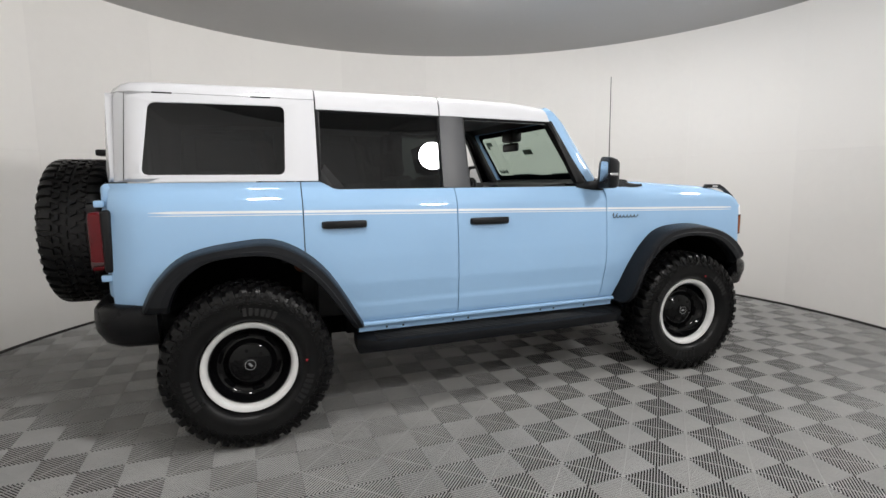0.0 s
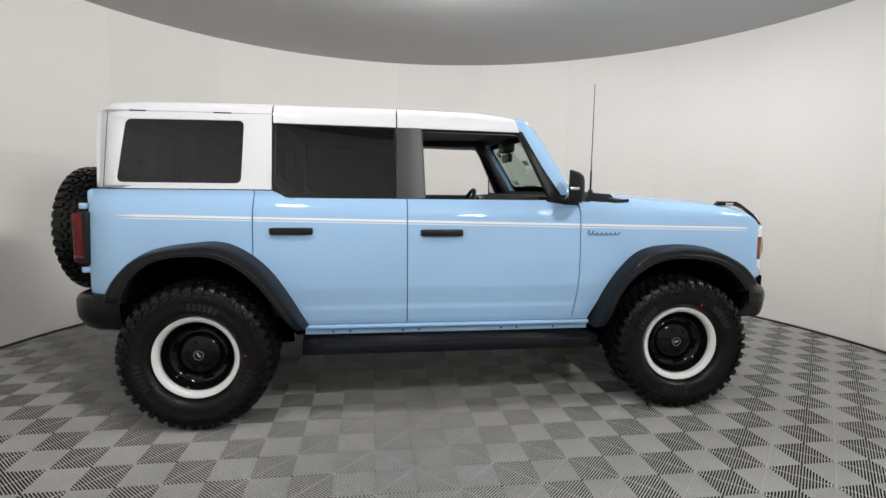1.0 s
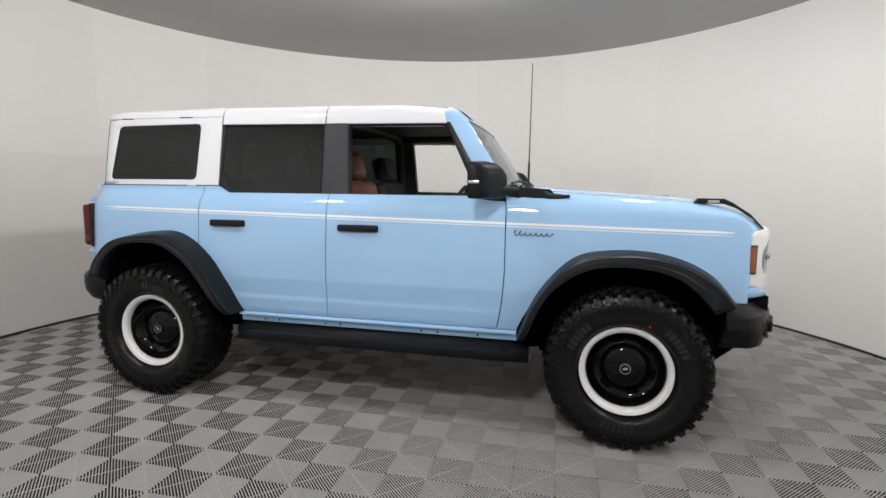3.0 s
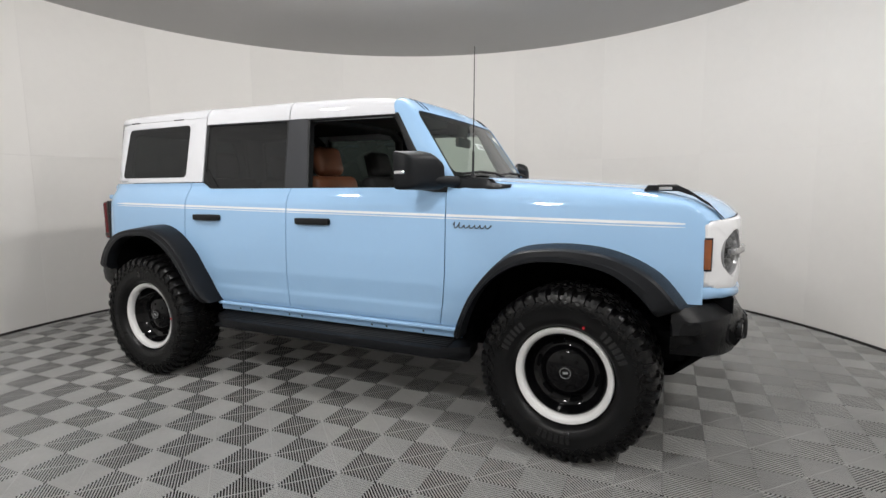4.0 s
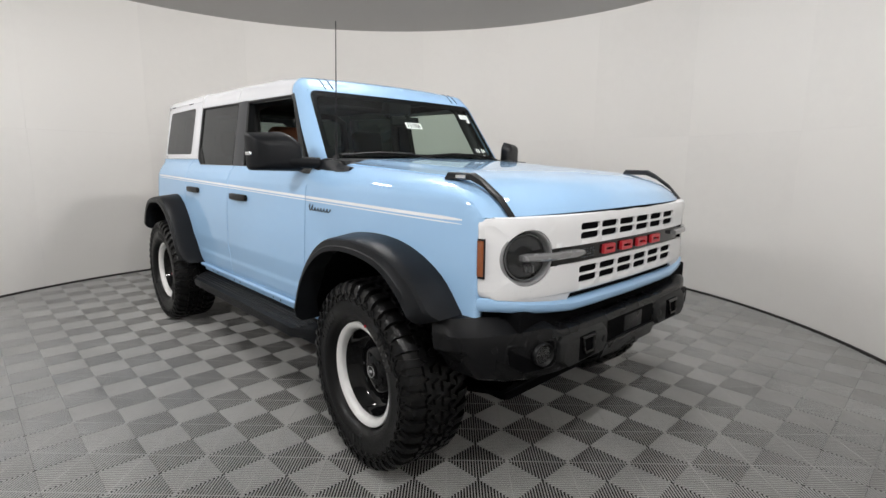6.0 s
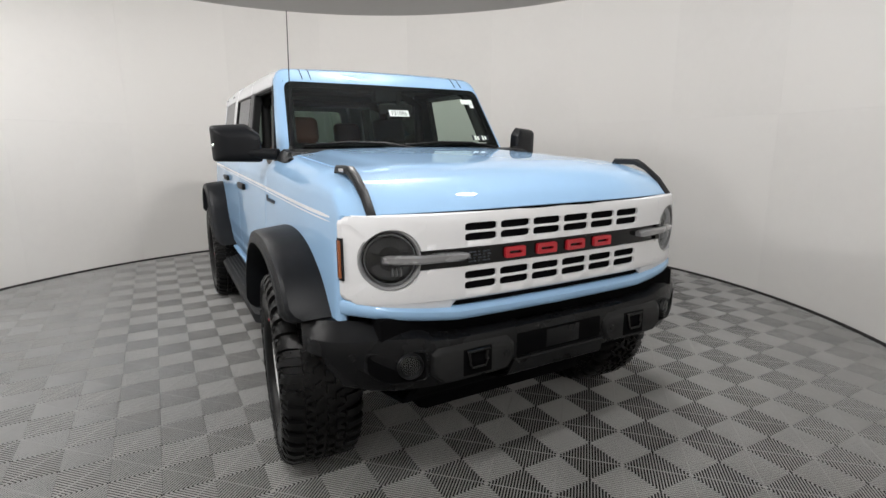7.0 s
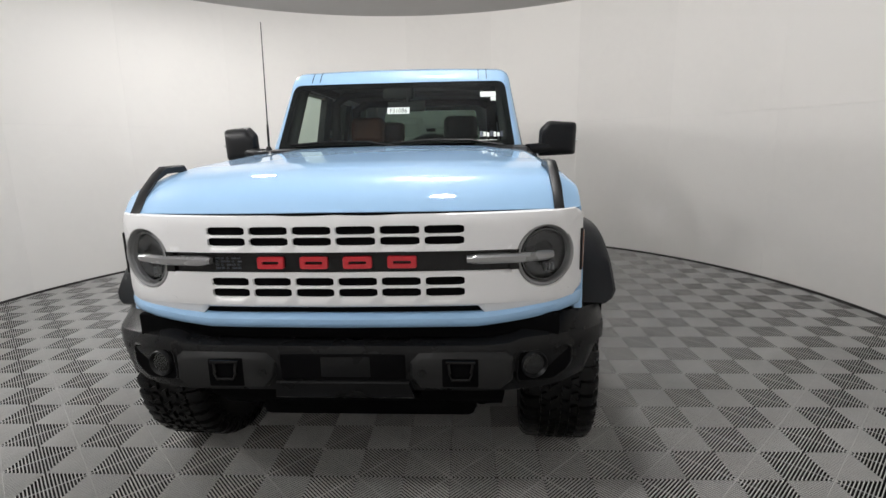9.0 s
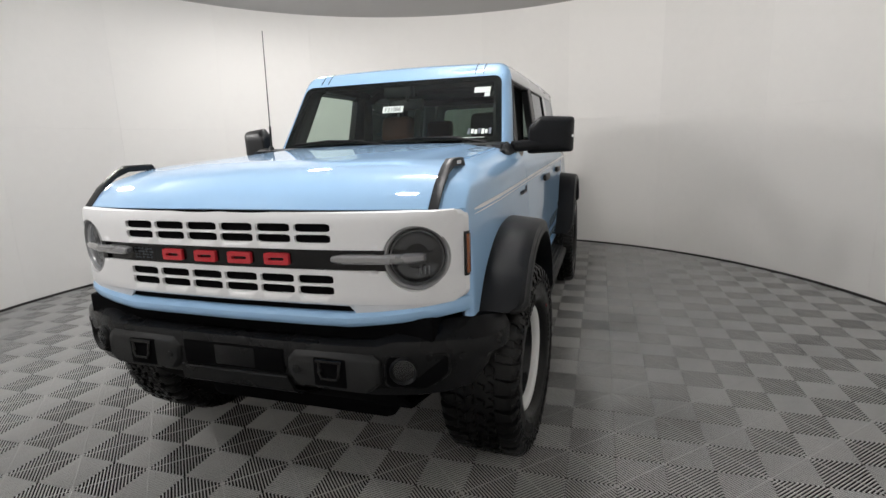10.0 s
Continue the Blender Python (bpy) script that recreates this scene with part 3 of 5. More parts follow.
sticker(-0.055, 0.079, 1.578, 1.617, "stock_sticker")
cu = bpy.data.curves.new("digits", "FONT")
cu.body, cu.size, cu.align_x = "F31086", 0.036, "CENTER"
tmp = new("digits_source", cu)
bpy.context.view_layer.update()
me = bpy.data.meshes.new_from_object(tmp.evaluated_get(bpy.context.evaluated_depsgraph_get()))
bpy.data.objects.remove(tmp)
me.materials.clear()
me.materials.append(INK)
for v in me.vertices:
    y, z = 0.012 + v.co.x, 1.585 + v.co.y
    v.co = on_glass(Vector((0, y, z)), 0.0035)
me.name = "sticker_digits"
new("sticker_digits", me).parent = pane
sticker(0.505, 0.60, 1.672, 1.705, "corner_sticker")
sticker(0.568, 0.60, 1.648, 1.671, "corner_sticker")
for k in range(7):
    sticker(0.50 + 0.02 * k, 0.515 + 0.02 * k, 1.433 + 0.003 * (k % 2), 1.466 - 0.004 * (k % 3), "sticker_bar", PAPER if k % 3 else BADGE)
sticker(0.47, 0.60, 1.413, 1.4165, "sticker_bar")
for s, y0, y1, lift in ((-1, -0.62, -0.13, 0.04), (1, -0.02, 0.47, 0.05)):
    a = on_glass(Vector((0, y0, 1.405)), 0.02)
    b = on_glass(Vector((0, y1, 1.405 + 0.012)), 0.025)
    wiper = part("wiper", tube([a, a.lerp(b, 0.5) + Vector((0.006, 0, 0.01)), b], 0.007, 6), SATIN, car, "black windscreen wiper")
    c = Vector((0.875, y1 + 0.16, 1.385))
    part("arm", tube([c, c.lerp(a.lerp(b, 0.5), 0.45) + Vector((0.0, 0, 0.018)), a.lerp(b, 0.5) + Vector((0.008, 0, 0.01))], 0.008, 6), SATIN, wiper)

# antenna on the cowl
antenna = part("antenna", tube([(0.918, -0.714, 1.35), (0.919, -0.710, 1.52)], 0.0065, 8), SATIN, car, "thin black whip antenna")
part("whip", tube([(0.919, -0.7102, 1.51), (0.922, -0.698, 2.067)], 0.0036, 6, r_end=0.0022), SATIN, antenna)
part("antenna_base", lathe([(0, 0.03), (0.012, 0.03), (0.022, 0.0), (0.022, -0.03), (0, -0.03)], 16), SATIN, antenna).matrix_basis = pose(0.918, -0.714, 1.37, 90, 0, 0)


# ---- roof and greenhouse ----
def house_y(z):
    """Half-width of the upper body, leaning inwards."""
    return 0.766 - 0.165 * (z - 1.36)


def roof_edge(x):
    return float(np.interp(x, (-2.1, -1.07, -0.35, 0.45), (1.775, 1.772, 1.764, 1.752)))


def roof_top(x):
    return float(np.interp(x, (-2.06, -1.98, -1.85, -1.09, -0.338, 0.167, 0.33, 0.45), (1.866, 1.881, 1.89, 1.898, 1.894, 1.884, 1.868, 1.846)))


def roof_section(x, low=None):
    zb, zt = low or roof_edge(x), roof_top(x)
    yb = house_y(zb)
    half = [(yb, zb), (yb - 0.004, lerp(zb, zt, 0.2)), (yb - 0.012, lerp(zb, zt, 0.45)), (yb - 0.028, lerp(zb, zt, 0.68)), (yb - 0.058, lerp(zb, zt, 0.85)), (yb - 0.11, lerp(zb, zt, 0.95)), (yb - 0.2, zt), (yb - 0.4, zt + 0.009), (0.0, zt + 0.014)]
    return [(-y, z) for y, z in half] + [(y, z) for y, z in half[-2::-1]]


def roof_panel(name, x0, x1, n, label, low=None, slant=0.0):
    rows = []
    for i in range(n + 1):
        x = lerp(x0, x1, i / n)
        row = []
        for y, z in roof_section(x, low):
            xx = x + (slant * (1.85 - z) / 0.1 if i == n else 0)
            row.append(Vector((xx, y, z)))
        rows.append(row)
    return part(name, shell(rows, lambda p: Vector((0, -0.02 * p.y / 0.7 if abs(p.y) > 0.6 else 0, -0.018))), WHITE, car, label)


roof_panel("roof_front", -0.335 + 0.004, 0.408, 12, "white front roof panel", slant=0.028)
roof_panel("roof_middle", -1.068 + 0.004, -0.335 - 0.004, 10, "white middle roof panel")
rows = []
for x, dz, dy in [(-2.052, 0.046, 0.105), (-2.046, 0.030, 0.085), (-2.03, 0.014, 0.06), (-2.0, 0.004, 0.029)] + [(lerp(-1.96, -1.072, k / 12), 0, 0) for k in range(13)]:
    rows.append([Vector((x - 0.055 * min(1.0, max(0.0, (-1.94 - x) / 0.1)) * max(0.0, 1 - (abs(y) / 0.66) ** 6), y - math.copysign(min(dy, abs(y)), y), max(1.8235, z - dz * min(1, (z - 1.8235) / 0.03)))) for y, z in roof_section(x, 1.823)])
part("roof_rear", shell(rows, lambda p: Vector((0, -0.02 * p.y / 0.7 if abs(p.y) > 0.6 else 0, -0.012))), WHITE, car, "white rear roof panel")
for x in (-0.335, -1.068):
    rows = [[Vector((x + d, y * 0.994, z - 0.006)) for y, z in roof_section(x)] for d in (-0.006, 0.006)]
    part("roof_seal", shell(rows, lambda p: Vector((0, 0, -0.01))), DEEP, car)
part("headliner", rbox(-1.95, 0.42, -0.66, 0.66, 1.80, 1.825, 0.01), CLOTH, car)

QW = [(-1.925, 1.412), (-1.246, 1.412), (-1.230, 1.778), (-1.880, 1.772)]
for s in (-1, 1):
    # white side of the hardtop round its window
    lp_in = dense(rquad([(x, 0, z) for x, z in QW], 0.035, 6))
    lp_out = dense(rquad([(-2.062, 0, 1.378), (-1.072, 0, 1.378), (-1.072, 0, 1.8195), (-2.04, 0, 1.8195)], [0.004, 0.004, 0.004, 0.02], 6))
    bm = bmesh.new()

    def hard(p, d=0.0):
        x = p.x
        y = house_y(p.z) + d
        if x < -1.93:
            y -= 0.10 * ((-1.93 - x) / 0.13) ** 2
        return Vector((x, s * y, p.z))
    bridge(bm, [[hard(p, -0.025) for p in lp_out], [hard(p) for p in lp_out], [hard(lerp(o, i, 0.5)) for o, i in zip(lp_out, lp_in)], [hard(lerp(o, i, 0.93)) for o, i in zip(lp_out, lp_in)], [hard(p, -0.004) for p in lp_in], [hard(p, -0.03) for p in lp_in]])
    side = part("hardtop_side", bm, WHITE, car, "white hardtop side round a dark window")
    bm = bmesh.new()
    bm.faces.new([bm.verts.new(hard(p, -0.006)) for p in lp_in])
    pane = part("quarter_window", bm, GLASS_DARK, side, "dark tinted glass")
    rows = [[hard(Vector((lerp(-2.008, -1.984, q / 8) + w, 0, lerp(1.386, 1.815, q / 8))), 0.0008) for q in range(9)] for w in (-0.0012, 0.0012)]
    part("pillar_seam", shell(rows, inward(s, 0.004)), DEEP, side)
    # short dark slots in the roof joint
    for x0, x1 in ((-1.86, -1.77), (-1.40, -1.30)):
        part("joint_slot", rbox(x0, x1, s * 0.674, s * 0.693, 1.818, 1.8245, 0.001, 1), DEEP, side)

    # rear door window and sash
    G = [(-0.985, 1.336), (-0.352, 1.330), (-0.352, 1.747), (-1.046, 1.757), (-1.052, 1.435)]
    O = [(-1.02, 1.328), (-0.342, 1.322), (-0.342, 1.764), (-1.067, 1.772), (-1.067, 1.375)]
    lp_in = dense(rquad([(x, 0, z) for x, z in G], 0.012, 4))
    lp_out = dense(rquad([(x, 0, z) for x, z in O], 0.004, 4))
    side_at = lambda p, d=0.0: Vector((p.x, s * (house_y(p.z) + d), p.z))
    bm = bmesh.new()
    m = min(len(lp_in), len(lp_out))
    bridge(bm, [[side_at(p, -0.03) for p in lp_out], [side_at(p, -0.004) for p in lp_out], [side_at(lerp(o, i, 0.6), 0.001) for o, i in zip(lp_out, lp_in)], [side_at(p, -0.006) for p in lp_in], [side_at(p, -0.03) for p in lp_in]])
    sash = part("rear_window_frame", bm, SATIN, car, "black window surround")
    bm = bmesh.new()
    bm.faces.new([bm.verts.new(side_at(p, -0.010)) for p in lp_in])
    part("rear_door_window", bm, GLASS_DARK, sash, "dark tinted glass")
    bm = bmesh.new()
    tri = [(-1.05, 1.430), (-0.985, 1.337), (-0.925, 1.337), (-1.035, 1.470)]
    bm.faces.new([bm.verts.new(side_at(Vector((x, 0, z)), -0.007)) for x, z in tri])
    part("corner_trim", bm, POD, sash)

    # broad black centre post
    rows = [[Vector((x, s * (house_y(z) + 0.004 * math.sin(math.pi * k / 4)), z)) for z in [lerp(1.322, 1.762, q / 6) for q in range(7)]] for k, x in enumerate((-0.338, -0.30, -0.26, -0.22, -0.186))]
    for k, r in enumerate(rows):
        for q, p in enumerate(r):
            p.x += 0.026 * (1 - q / 6) * (k / 4)
    part("centre_post", shell(rows, inward(s, 0.05)), POST, car, "satin dark grey centre door post")

    # front door window opening, pane lowered
    G = [(-0.158, 1.335), (0.638, 1.326), (0.434, 1.738), (-0.176, 1.744)]
    O = [(-0.184, 1.322), (0.71, 1.322), (0.455, 1.758), (-0.2, 1.764)]
    lp_in = dense(rquad([(x, 0, z) for x, z in G], [0.012, 0.012, 0.03, 0.012], 4))
    lp_out = dense(rquad([(x, 0, z) for x, z in O], 0.004, 4))
    bm = bmesh.new()
    bridge(bm, [[side_at(p, -0.05) for p in lp_out], [side_at(p, -0.004) for p in lp_out], [side_at(lerp(o, i, 0.6), 0.001) for o, i in zip(lp_out, lp_in)], [side_at(p, -0.006) for p in lp_in], [side_at(p, -0.05) for p in lp_in]])
    part("front_window_frame", bm, SATIN, car, "black surround of an open front window")
    part("belt_seal", rbox(-1.0, 0.70, s * 0.752, s * 0.779, 1.320, 1.333, 0.003, 1), SATIN, car)

    # door inner skins and the tub wall
    part("door_trim", rbox(-1.10, 0.78, s * 0.64, s * 0.752, 0.60, 1.325, 0.02), CLOTH, car)
    part("tub_wall", rbox(-1.92, -1.11, s * 0.60, s * 0.69, 1.0, 1.36, 0.02), CLOTH, car)
    # pillar between roof and sill inside, and a padded roll bar
    part("roll_bar", tube([(-0.27, s * 0.63, 1.3), (-0.28, s * 0.615, 1.72), (-0.28, s * 0.5, 1.79), (-0.28, 0, 1.80)], 0.035, 10), CLOTH, car)
    part("roll_bar", tube([(-1.12, s * 0.66, 1.3), (-1.12, s * 0.635, 1.72), (-1.12, s * 0.5, 1.79), (-1.12, 0, 1.80)], 0.04, 10), CLOTH, car)
    part("screen_pillar", tube([(0.72, s * 0.665, 1.35), (0.47, s * 0.625, 1.75), (0.40, s * 0.60, 1.79), (-0.27, s * 0.61, 1.785)], 0.032, 10), CLOTH, car)

    # door mirror
    rows = []
    for k, (x, g, sh) in enumerate(((0.648, 0.94, 0.0), (0.653, 1.0, 0.0), (0.69, 1.02, 0.0), (0.755, 1.0, -0.004), (0.80, 0.93, -0.010), (0.826, 0.80, -0.018), (0.836, 0.55, -0.024))):
        lp = rquad([(x, -0.125 * g, -0.101 * g), (x, 0.108 * g, -0.095 * g), (x, 0.113 * g, 0.095 * g), (x, -0.062 * g, 0.105 * g), (x, -0.115 * g, 0.055 * g)], 0.018 * g, 4)
        rows.append([Vector((0.675 + (p.x - 0.648) * 0.56 - 0.4 * p.y, s * (0.968 + p.y + sh), 1.417 + p.z - 0.05 * max(0, p.z / 0.09) * (k / 6) ** 2)) for p in lp])
    bm = bmesh.new()
    vs = skin(bm, rows, close_v=True)
    bm.faces.new(vs[0]), bm.faces.new(vs[-1])
    mirror = part("door_mirror", bm, PLASTIC, car, "black door mirror with a clear signal strip")
    lp = rquad([(0.643, -0.078, -0.07), (0.643, 0.08, -0.066), (0.643, 0.083, 0.06), (0.643, -0.055, 0.073)], 0.025, 4)
    bm = bmesh.new()
    bm.faces.new([bm.verts.new((0.6725 - 0.4 * p.y, s * (0.97 + p.y), 1.42 + p.z)) for p in lp])
    part("mirror_glass", bm, CHROME, mirror)
    part("signal_strip", rbox(0.637, 0.696, s * 1.055, s * 1.0835, 1.396, 1.416, 0.006, 2), CHROME, mirror, "clear signal lens")
    bm = tube([(0.76, s * 0.91, 1.366), (0.80, s * 0.85, 1.362), (0.85, s * 0.77, 1.358)], 0.031, 10)
    part("mirror_arm", bm, PLASTIC, mirror)
    bm = bmesh.new()
    rows = [[Vector((x, s * y, z)) for y, z in ((half_width(x, z0) + 0.003, z0), (half_width(x, z0 + 0.018) + 0.006, z0 + 0.018), (0.757, z1), (0.66, z1 + 0.003), (0.66, z0))]
            for x, z0, z1 in ((0.60, 1.322, 1.345), (0.72, 1.305, 1.362), (0.865, 1.300, 1.374), (0.905, 1.322, 1.376), (1.01, 1.322, 1.369), (1.04, 1.318, 1.352), (1.10, 1.320, 1.345), (1.15, 1.326, 1.340))]
    vs = skin(bm, rows, close_v=True)
    bm.faces.new(vs[0]), bm.faces.new(vs[-1])
    part("mirror_base", bm, PLASTIC, mirror)

    # trail sight: bent black bar on the fender top
    path = [(1.787, 1.310), (1.802, 1.328), (1.93, 1.327), (1.975, 1.307), (2.06, 1.250), (2.122, 1.183)]
    rows = []
    for k, (x, z) in enumerate(path):
        h = (0.012, 0.022, 0.022, 0.024, 0.022, 0.014)[k]
        dx = 0.0 if k < 3 else -0.014
        rows.append([Vector((x + d * dx / 0.02, s * (0.736 + y), z + d)) for y, d in ((-0.017, -h), (-0.017, 0.0), (-0.012, 0.005), (0.012, 0.005), (0.017, 0.0), (0.017, -h))])
    bm = bmesh.new()
    vs = skin(bm, rows, close_v=True)
    bm.faces.new(vs[0]), bm.faces.new(vs[-1])
    sight = part("trail_sight", bm, SATIN, car, "bent black bar on the hood edge")
    part("label_plate", rbox(1.85, 1.905, s * 0.753, s * 0.756, 1.311, 1.324, 0.001, 1), CHROME, sight)

    # tail lamp
    y0, y1 = sorted((s * 0.655, s * 0.788))
    tail = part("tail_lamp", rbox(-2.112, -2.066, y0, y1, 0.938, 1.244, 0.016, 3), SATIN, car, "tall tail lamp with a red lens in a black housing")
    part("lens", rbox(-2.168, -2.098, y0 + 0.006, y1 + 0.001, 0.948, 1.236, 0.022, 4), RED_LENS, tail, "red lens")
    part("lower_lens", rbox(-2.169, -2.100, y0 + 0.004, y1 + 0.003, 0.958, 1.006, 0.02, 3), DARK_RED, tail)
    y0, y1 = sorted((s * 0.72, s * 0.775))
    part("hinge", rbox(-2.13, -2.07, y0, y1, 0.893, 0.926, 0.006), BLUE, tail)

# tailgate, rear glass, spare carrier
tailgate = part("tailgate", rbox(-2.122, -2.03, -0.70, 0.70, 0.79, 1.372, 0.03, 4), BLUE, car, "light blue tailgate")
part("hinge", rbox(-2.145, -2.10, -0.735, -0.69, 1.255, 1.29, 0.008), BLUE, tailgate)
bm = bmesh.new()
lp_o = dense(rquad([(0, -0.655, 1.378), (0, 0.655, 1.378), (0, 0.585, 1.83), (0, -0.585, 1.83)], 0.05, 6))
lp_i = dense(rquad([(0, -0.57, 1.43), (0, 0.57, 1.43), (0, 0.51, 1.765), (0, -0.51, 1.765)], 0.05, 6))
back = lambda p, d=0.0: Vector((-2.060 - 0.065 * max(0.0, 1 - (abs(p.y) / 0.68) ** 8) + 0.05 * (p.z - 1.378) + d, p.y, p.z))
bridge(bm, [[back(p, 0.05) for p in lp_o], [back(p) for p in lp_o], [back(lerp(o, i, 0.9), -0.004) for o, i in zip(lp_o, lp_i)], [back(p) for p in lp_i], [back(p, 0.03) for p in lp_i]])
hatch = part("hardtop_back", bm, WHITE, car, "white back of the hardtop")
bm = bmesh.new()
bm.faces.new([bm.verts.new(back(p, 0.004)) for p in lp_i])
part("rear_window", bm, GLASS_REAR, hatch, "dark tinted glass")


# ---- rear bumper: one moulding that wraps round both corners ----
plan = spline([(-1.885, -0.893, 0), (-1.97, -0.893, 0), (-2.06, -0.878, 0), (-2.13, -0.835, 0), (-2.175, -0.765, 0), (-2.20, -0.65, 0), (-2.205, -0.40, 0), (-2.205, 0.0, 0)], 24)
plan = [Vector(p) for p in plan]
plan += [Vector((p.x, -p.y, 0)) for p in plan[-2::-1]]
rows = []
for k, p in enumerate(plan):
    d = plan[min(k + 1, len(plan) - 1)] - plan[max(k - 1, 0)]
    n = Vector((-d.y, d.x, 0)).normalized()
    if n.dot(Vector((-1.6, 0, 0)) - p) < 0:
        n.negate()
    rows.append([p + n * q + Vector((0, 0, z)) for q, z in ((0.16, 0.786), (0.055, 0.782), (0.016, 0.768), (0.003, 0.748), (0.0, 0.70), (0.006, 0.645), (0.038, 0.590), (0.085, 0.562), (0.16, 0.558))])
bm = bmesh.new()
vs = skin(bm, rows, close_v=True)
bm.faces.new(vs[0]), bm.faces.new(vs[-1])
part("rear_bumper", bm, BUMPER, car, "black moulded rear bumper")


# ---- grille, lamps, front bumper ----
def grille_face(y, z, d=0.0):
    x = front_x(abs(y)) - 0.03 * max(0, (z - 1.13) / 0.05) ** 2 * 0.35 - 0.02 * max(0, (0.90 - z) / 0.05) ** 2 * 0.5
    return Vector((x + d, y, z))


SLOT_Y = [(-0.434 + 0.1444 * k, -0.434 + 0.1444 * k + 0.131) for k in range(6)]
SLOT_Z = [(0.905, 0.935), (0.9425, 0.9725), (1.079, 1.1075), (1.115, 1.1435)]
LAMP_Y, LAMP_Z, LAMP_R = 0.686, 1.027, 0.107
ys = sorted({-0.832, -0.823, *[round(v, 4) for p in SLOT_Y for v in p], 0.823, 0.832, -0.573, 0.573, -0.50, 0.50})
zs = [0.876, *[v for p in SLOT_Z[:2] for v in p], 0.990, 1.058, *[v for p in SLOT_Z[2:] for v in p], 1.166, 1.176]


def ring_hole(bm, outer_pts, hole, depth, flare=0.003):
    """Skins from a cell's border to a hole in it, then down its walls."""
    c = sum(hole, Vector()) / len(hole)
    ang = lambda p: math.atan2(p.z - c.z, p.y - c.y)
    o = sorted(outer_pts, key=ang)
    h = sorted(hole, key=ang)
    ov = [bm.verts.new(grille_face(p.y, p.z)) for p in o]
    hv = [bm.verts.new(grille_face(p.y, p.z, -0.0005)) for p in h]
    dv = [bm.verts.new(grille_face(p.y, p.z, -flare)) for p in [c + (p - c) * 0.985 for p in h]]
    ev = [bm.verts.new(grille_face(p.y, p.z, -depth)) for p in [c + (p - c) * 0.985 for p in h]]
    k = len(h)
    for a, b in ((ov, hv), (hv, dv), (dv, ev)):
        for i in range(k):
            bm.faces.new((a[i], a[(i + 1) % k], b[(i + 1) % k], b[i]))


def rect_ring(y0, y1, z0, z1, k):
    """k points on each side of a rectangle."""
    out = []
    for i in range(k):
        t = i / k
        out += [Vector((0, lerp(y0, y1, t), z0)), Vector((0, y1, lerp(z0, z1, t))), Vector((0, lerp(y1, y0, t), z1)), Vector((0, y0, lerp(z1, z0, t)))]
    return out


def slot_ring(y0, y1, z0, z1, k):
    """The same count of points on a slot with round ends."""
    r = 0.0105
    out = []
    for p in rect_ring(y0, y1, z0, z1, k):
        yc = min(max(p.y, y0 + r), y1 - r)
        zc = min(max(p.z, z0 + r), z1 - r)
        d = Vector((0, p.y - yc, p.z - zc))
        if d.length > r:
            d = d.normalized() * r
        out.append(Vector((0, yc + d.y, zc + d.z)))
    return out


bm = bmesh.new()
for k0 in range(len(ys) - 1):
    for k1 in range(len(zs) - 1):
        y0, y1, z0, z1 = ys[k0], ys[k0 + 1], zs[k1], zs[k1 + 1]
        mid = ((y0 + y1) / 2, (z0 + z1) / 2)
        if abs(mid[0]) > 0.573:
            continue
        if any(a < mid[0] < b for a, b in SLOT_Y) and any(a < mid[1] < b for a, b in SLOT_Z):
            ring_hole(bm, rect_ring(y0, y1, z0, z1, 8), slot_ring(y0 + 0.0003, y1 - 0.0003, z0 + 0.0003, z1 - 0.0003, 8), 0.010)
            continue
        if 0.99 < mid[1] < 1.058 and abs(mid[0]) < 0.573:
            continue
        nn = max(1, int((y1 - y0) / 0.03))
        rows = [[grille_face(lerp(y0, y1, i / nn), z) for z in (z0, z1)] for i in range(nn + 1)]
        skin(bm, rows)
for s in (-1, 1):
    y0, y1 = sorted((s * 0.573, s * 0.823))
    # the lamp's opening, with the panel above and below it
    low_z, top_z = (0.876, 0.879, 0.884, 0.888, 0.893, 0.905), (1.149, 1.160, 1.168, 1.173, 1.176)
    for zz in (low_z, top_z):
        skin(bm, [[grille_face(lerp(y0, y1, i / 16), z) for z in zz] for i in range(17)])
    tall = low_z + (0.92, 0.95, 1.02, 1.10, 1.13) + top_z
    skin(bm, [[grille_face(s * y, z) for z in tall] for y in (0.823, 0.832)])
    circle = []
    for p in rect_ring(y0, y1, 0.905, 1.149, 12):
        d = Vector((0, p.y - s * LAMP_Y, p.z - LAMP_Z)).normalized() * LAMP_R
        d.y *= 0.93
        circle.append(Vector((0, s * LAMP_Y, LAMP_Z)) + d)
    ring_hole(bm, rect_ring(y0, y1, 0.905, 1.149, 12), circle, 0.06, 0.012)
    # side return of the panel, and its lower outer part
    skin(bm, [[grille_face(s * 0.832, z) + Vector((dx, s * dy, 0)) for dx, dy in ((0, 0), (-0.005, 0.000), (-0.010, -0.003), (-0.014, -0.012))] for z in tall])
# lips of the panel: top edge, band edges, bottom edge
cap = [lerp(-0.796, 0.796, q / 48) for q in range(49)]
skin(bm, [[grille_face(y, 0.876), grille_face(y, 0.869, -0.006), grille_face(y, 0.869, -0.03)] for y in cap])
edge_back = lambda y: min(grille_face(y, 1.176).x - 0.004, (lip_x(y) if abs(y) < 0.722 else panel_back(abs(y))) + 0.001)
skin(bm, [[grille_face(y, 1.176), Vector((lerp(grille_face(y, 1.176).x, edge_back(y), 0.4), y, 1.1795)), Vector((edge_back(y), y, 1.179 if abs(y) < 0.72 else 1.176)), Vector((edge_back(y) - 0.002, y, 1.16))] for y in cap])
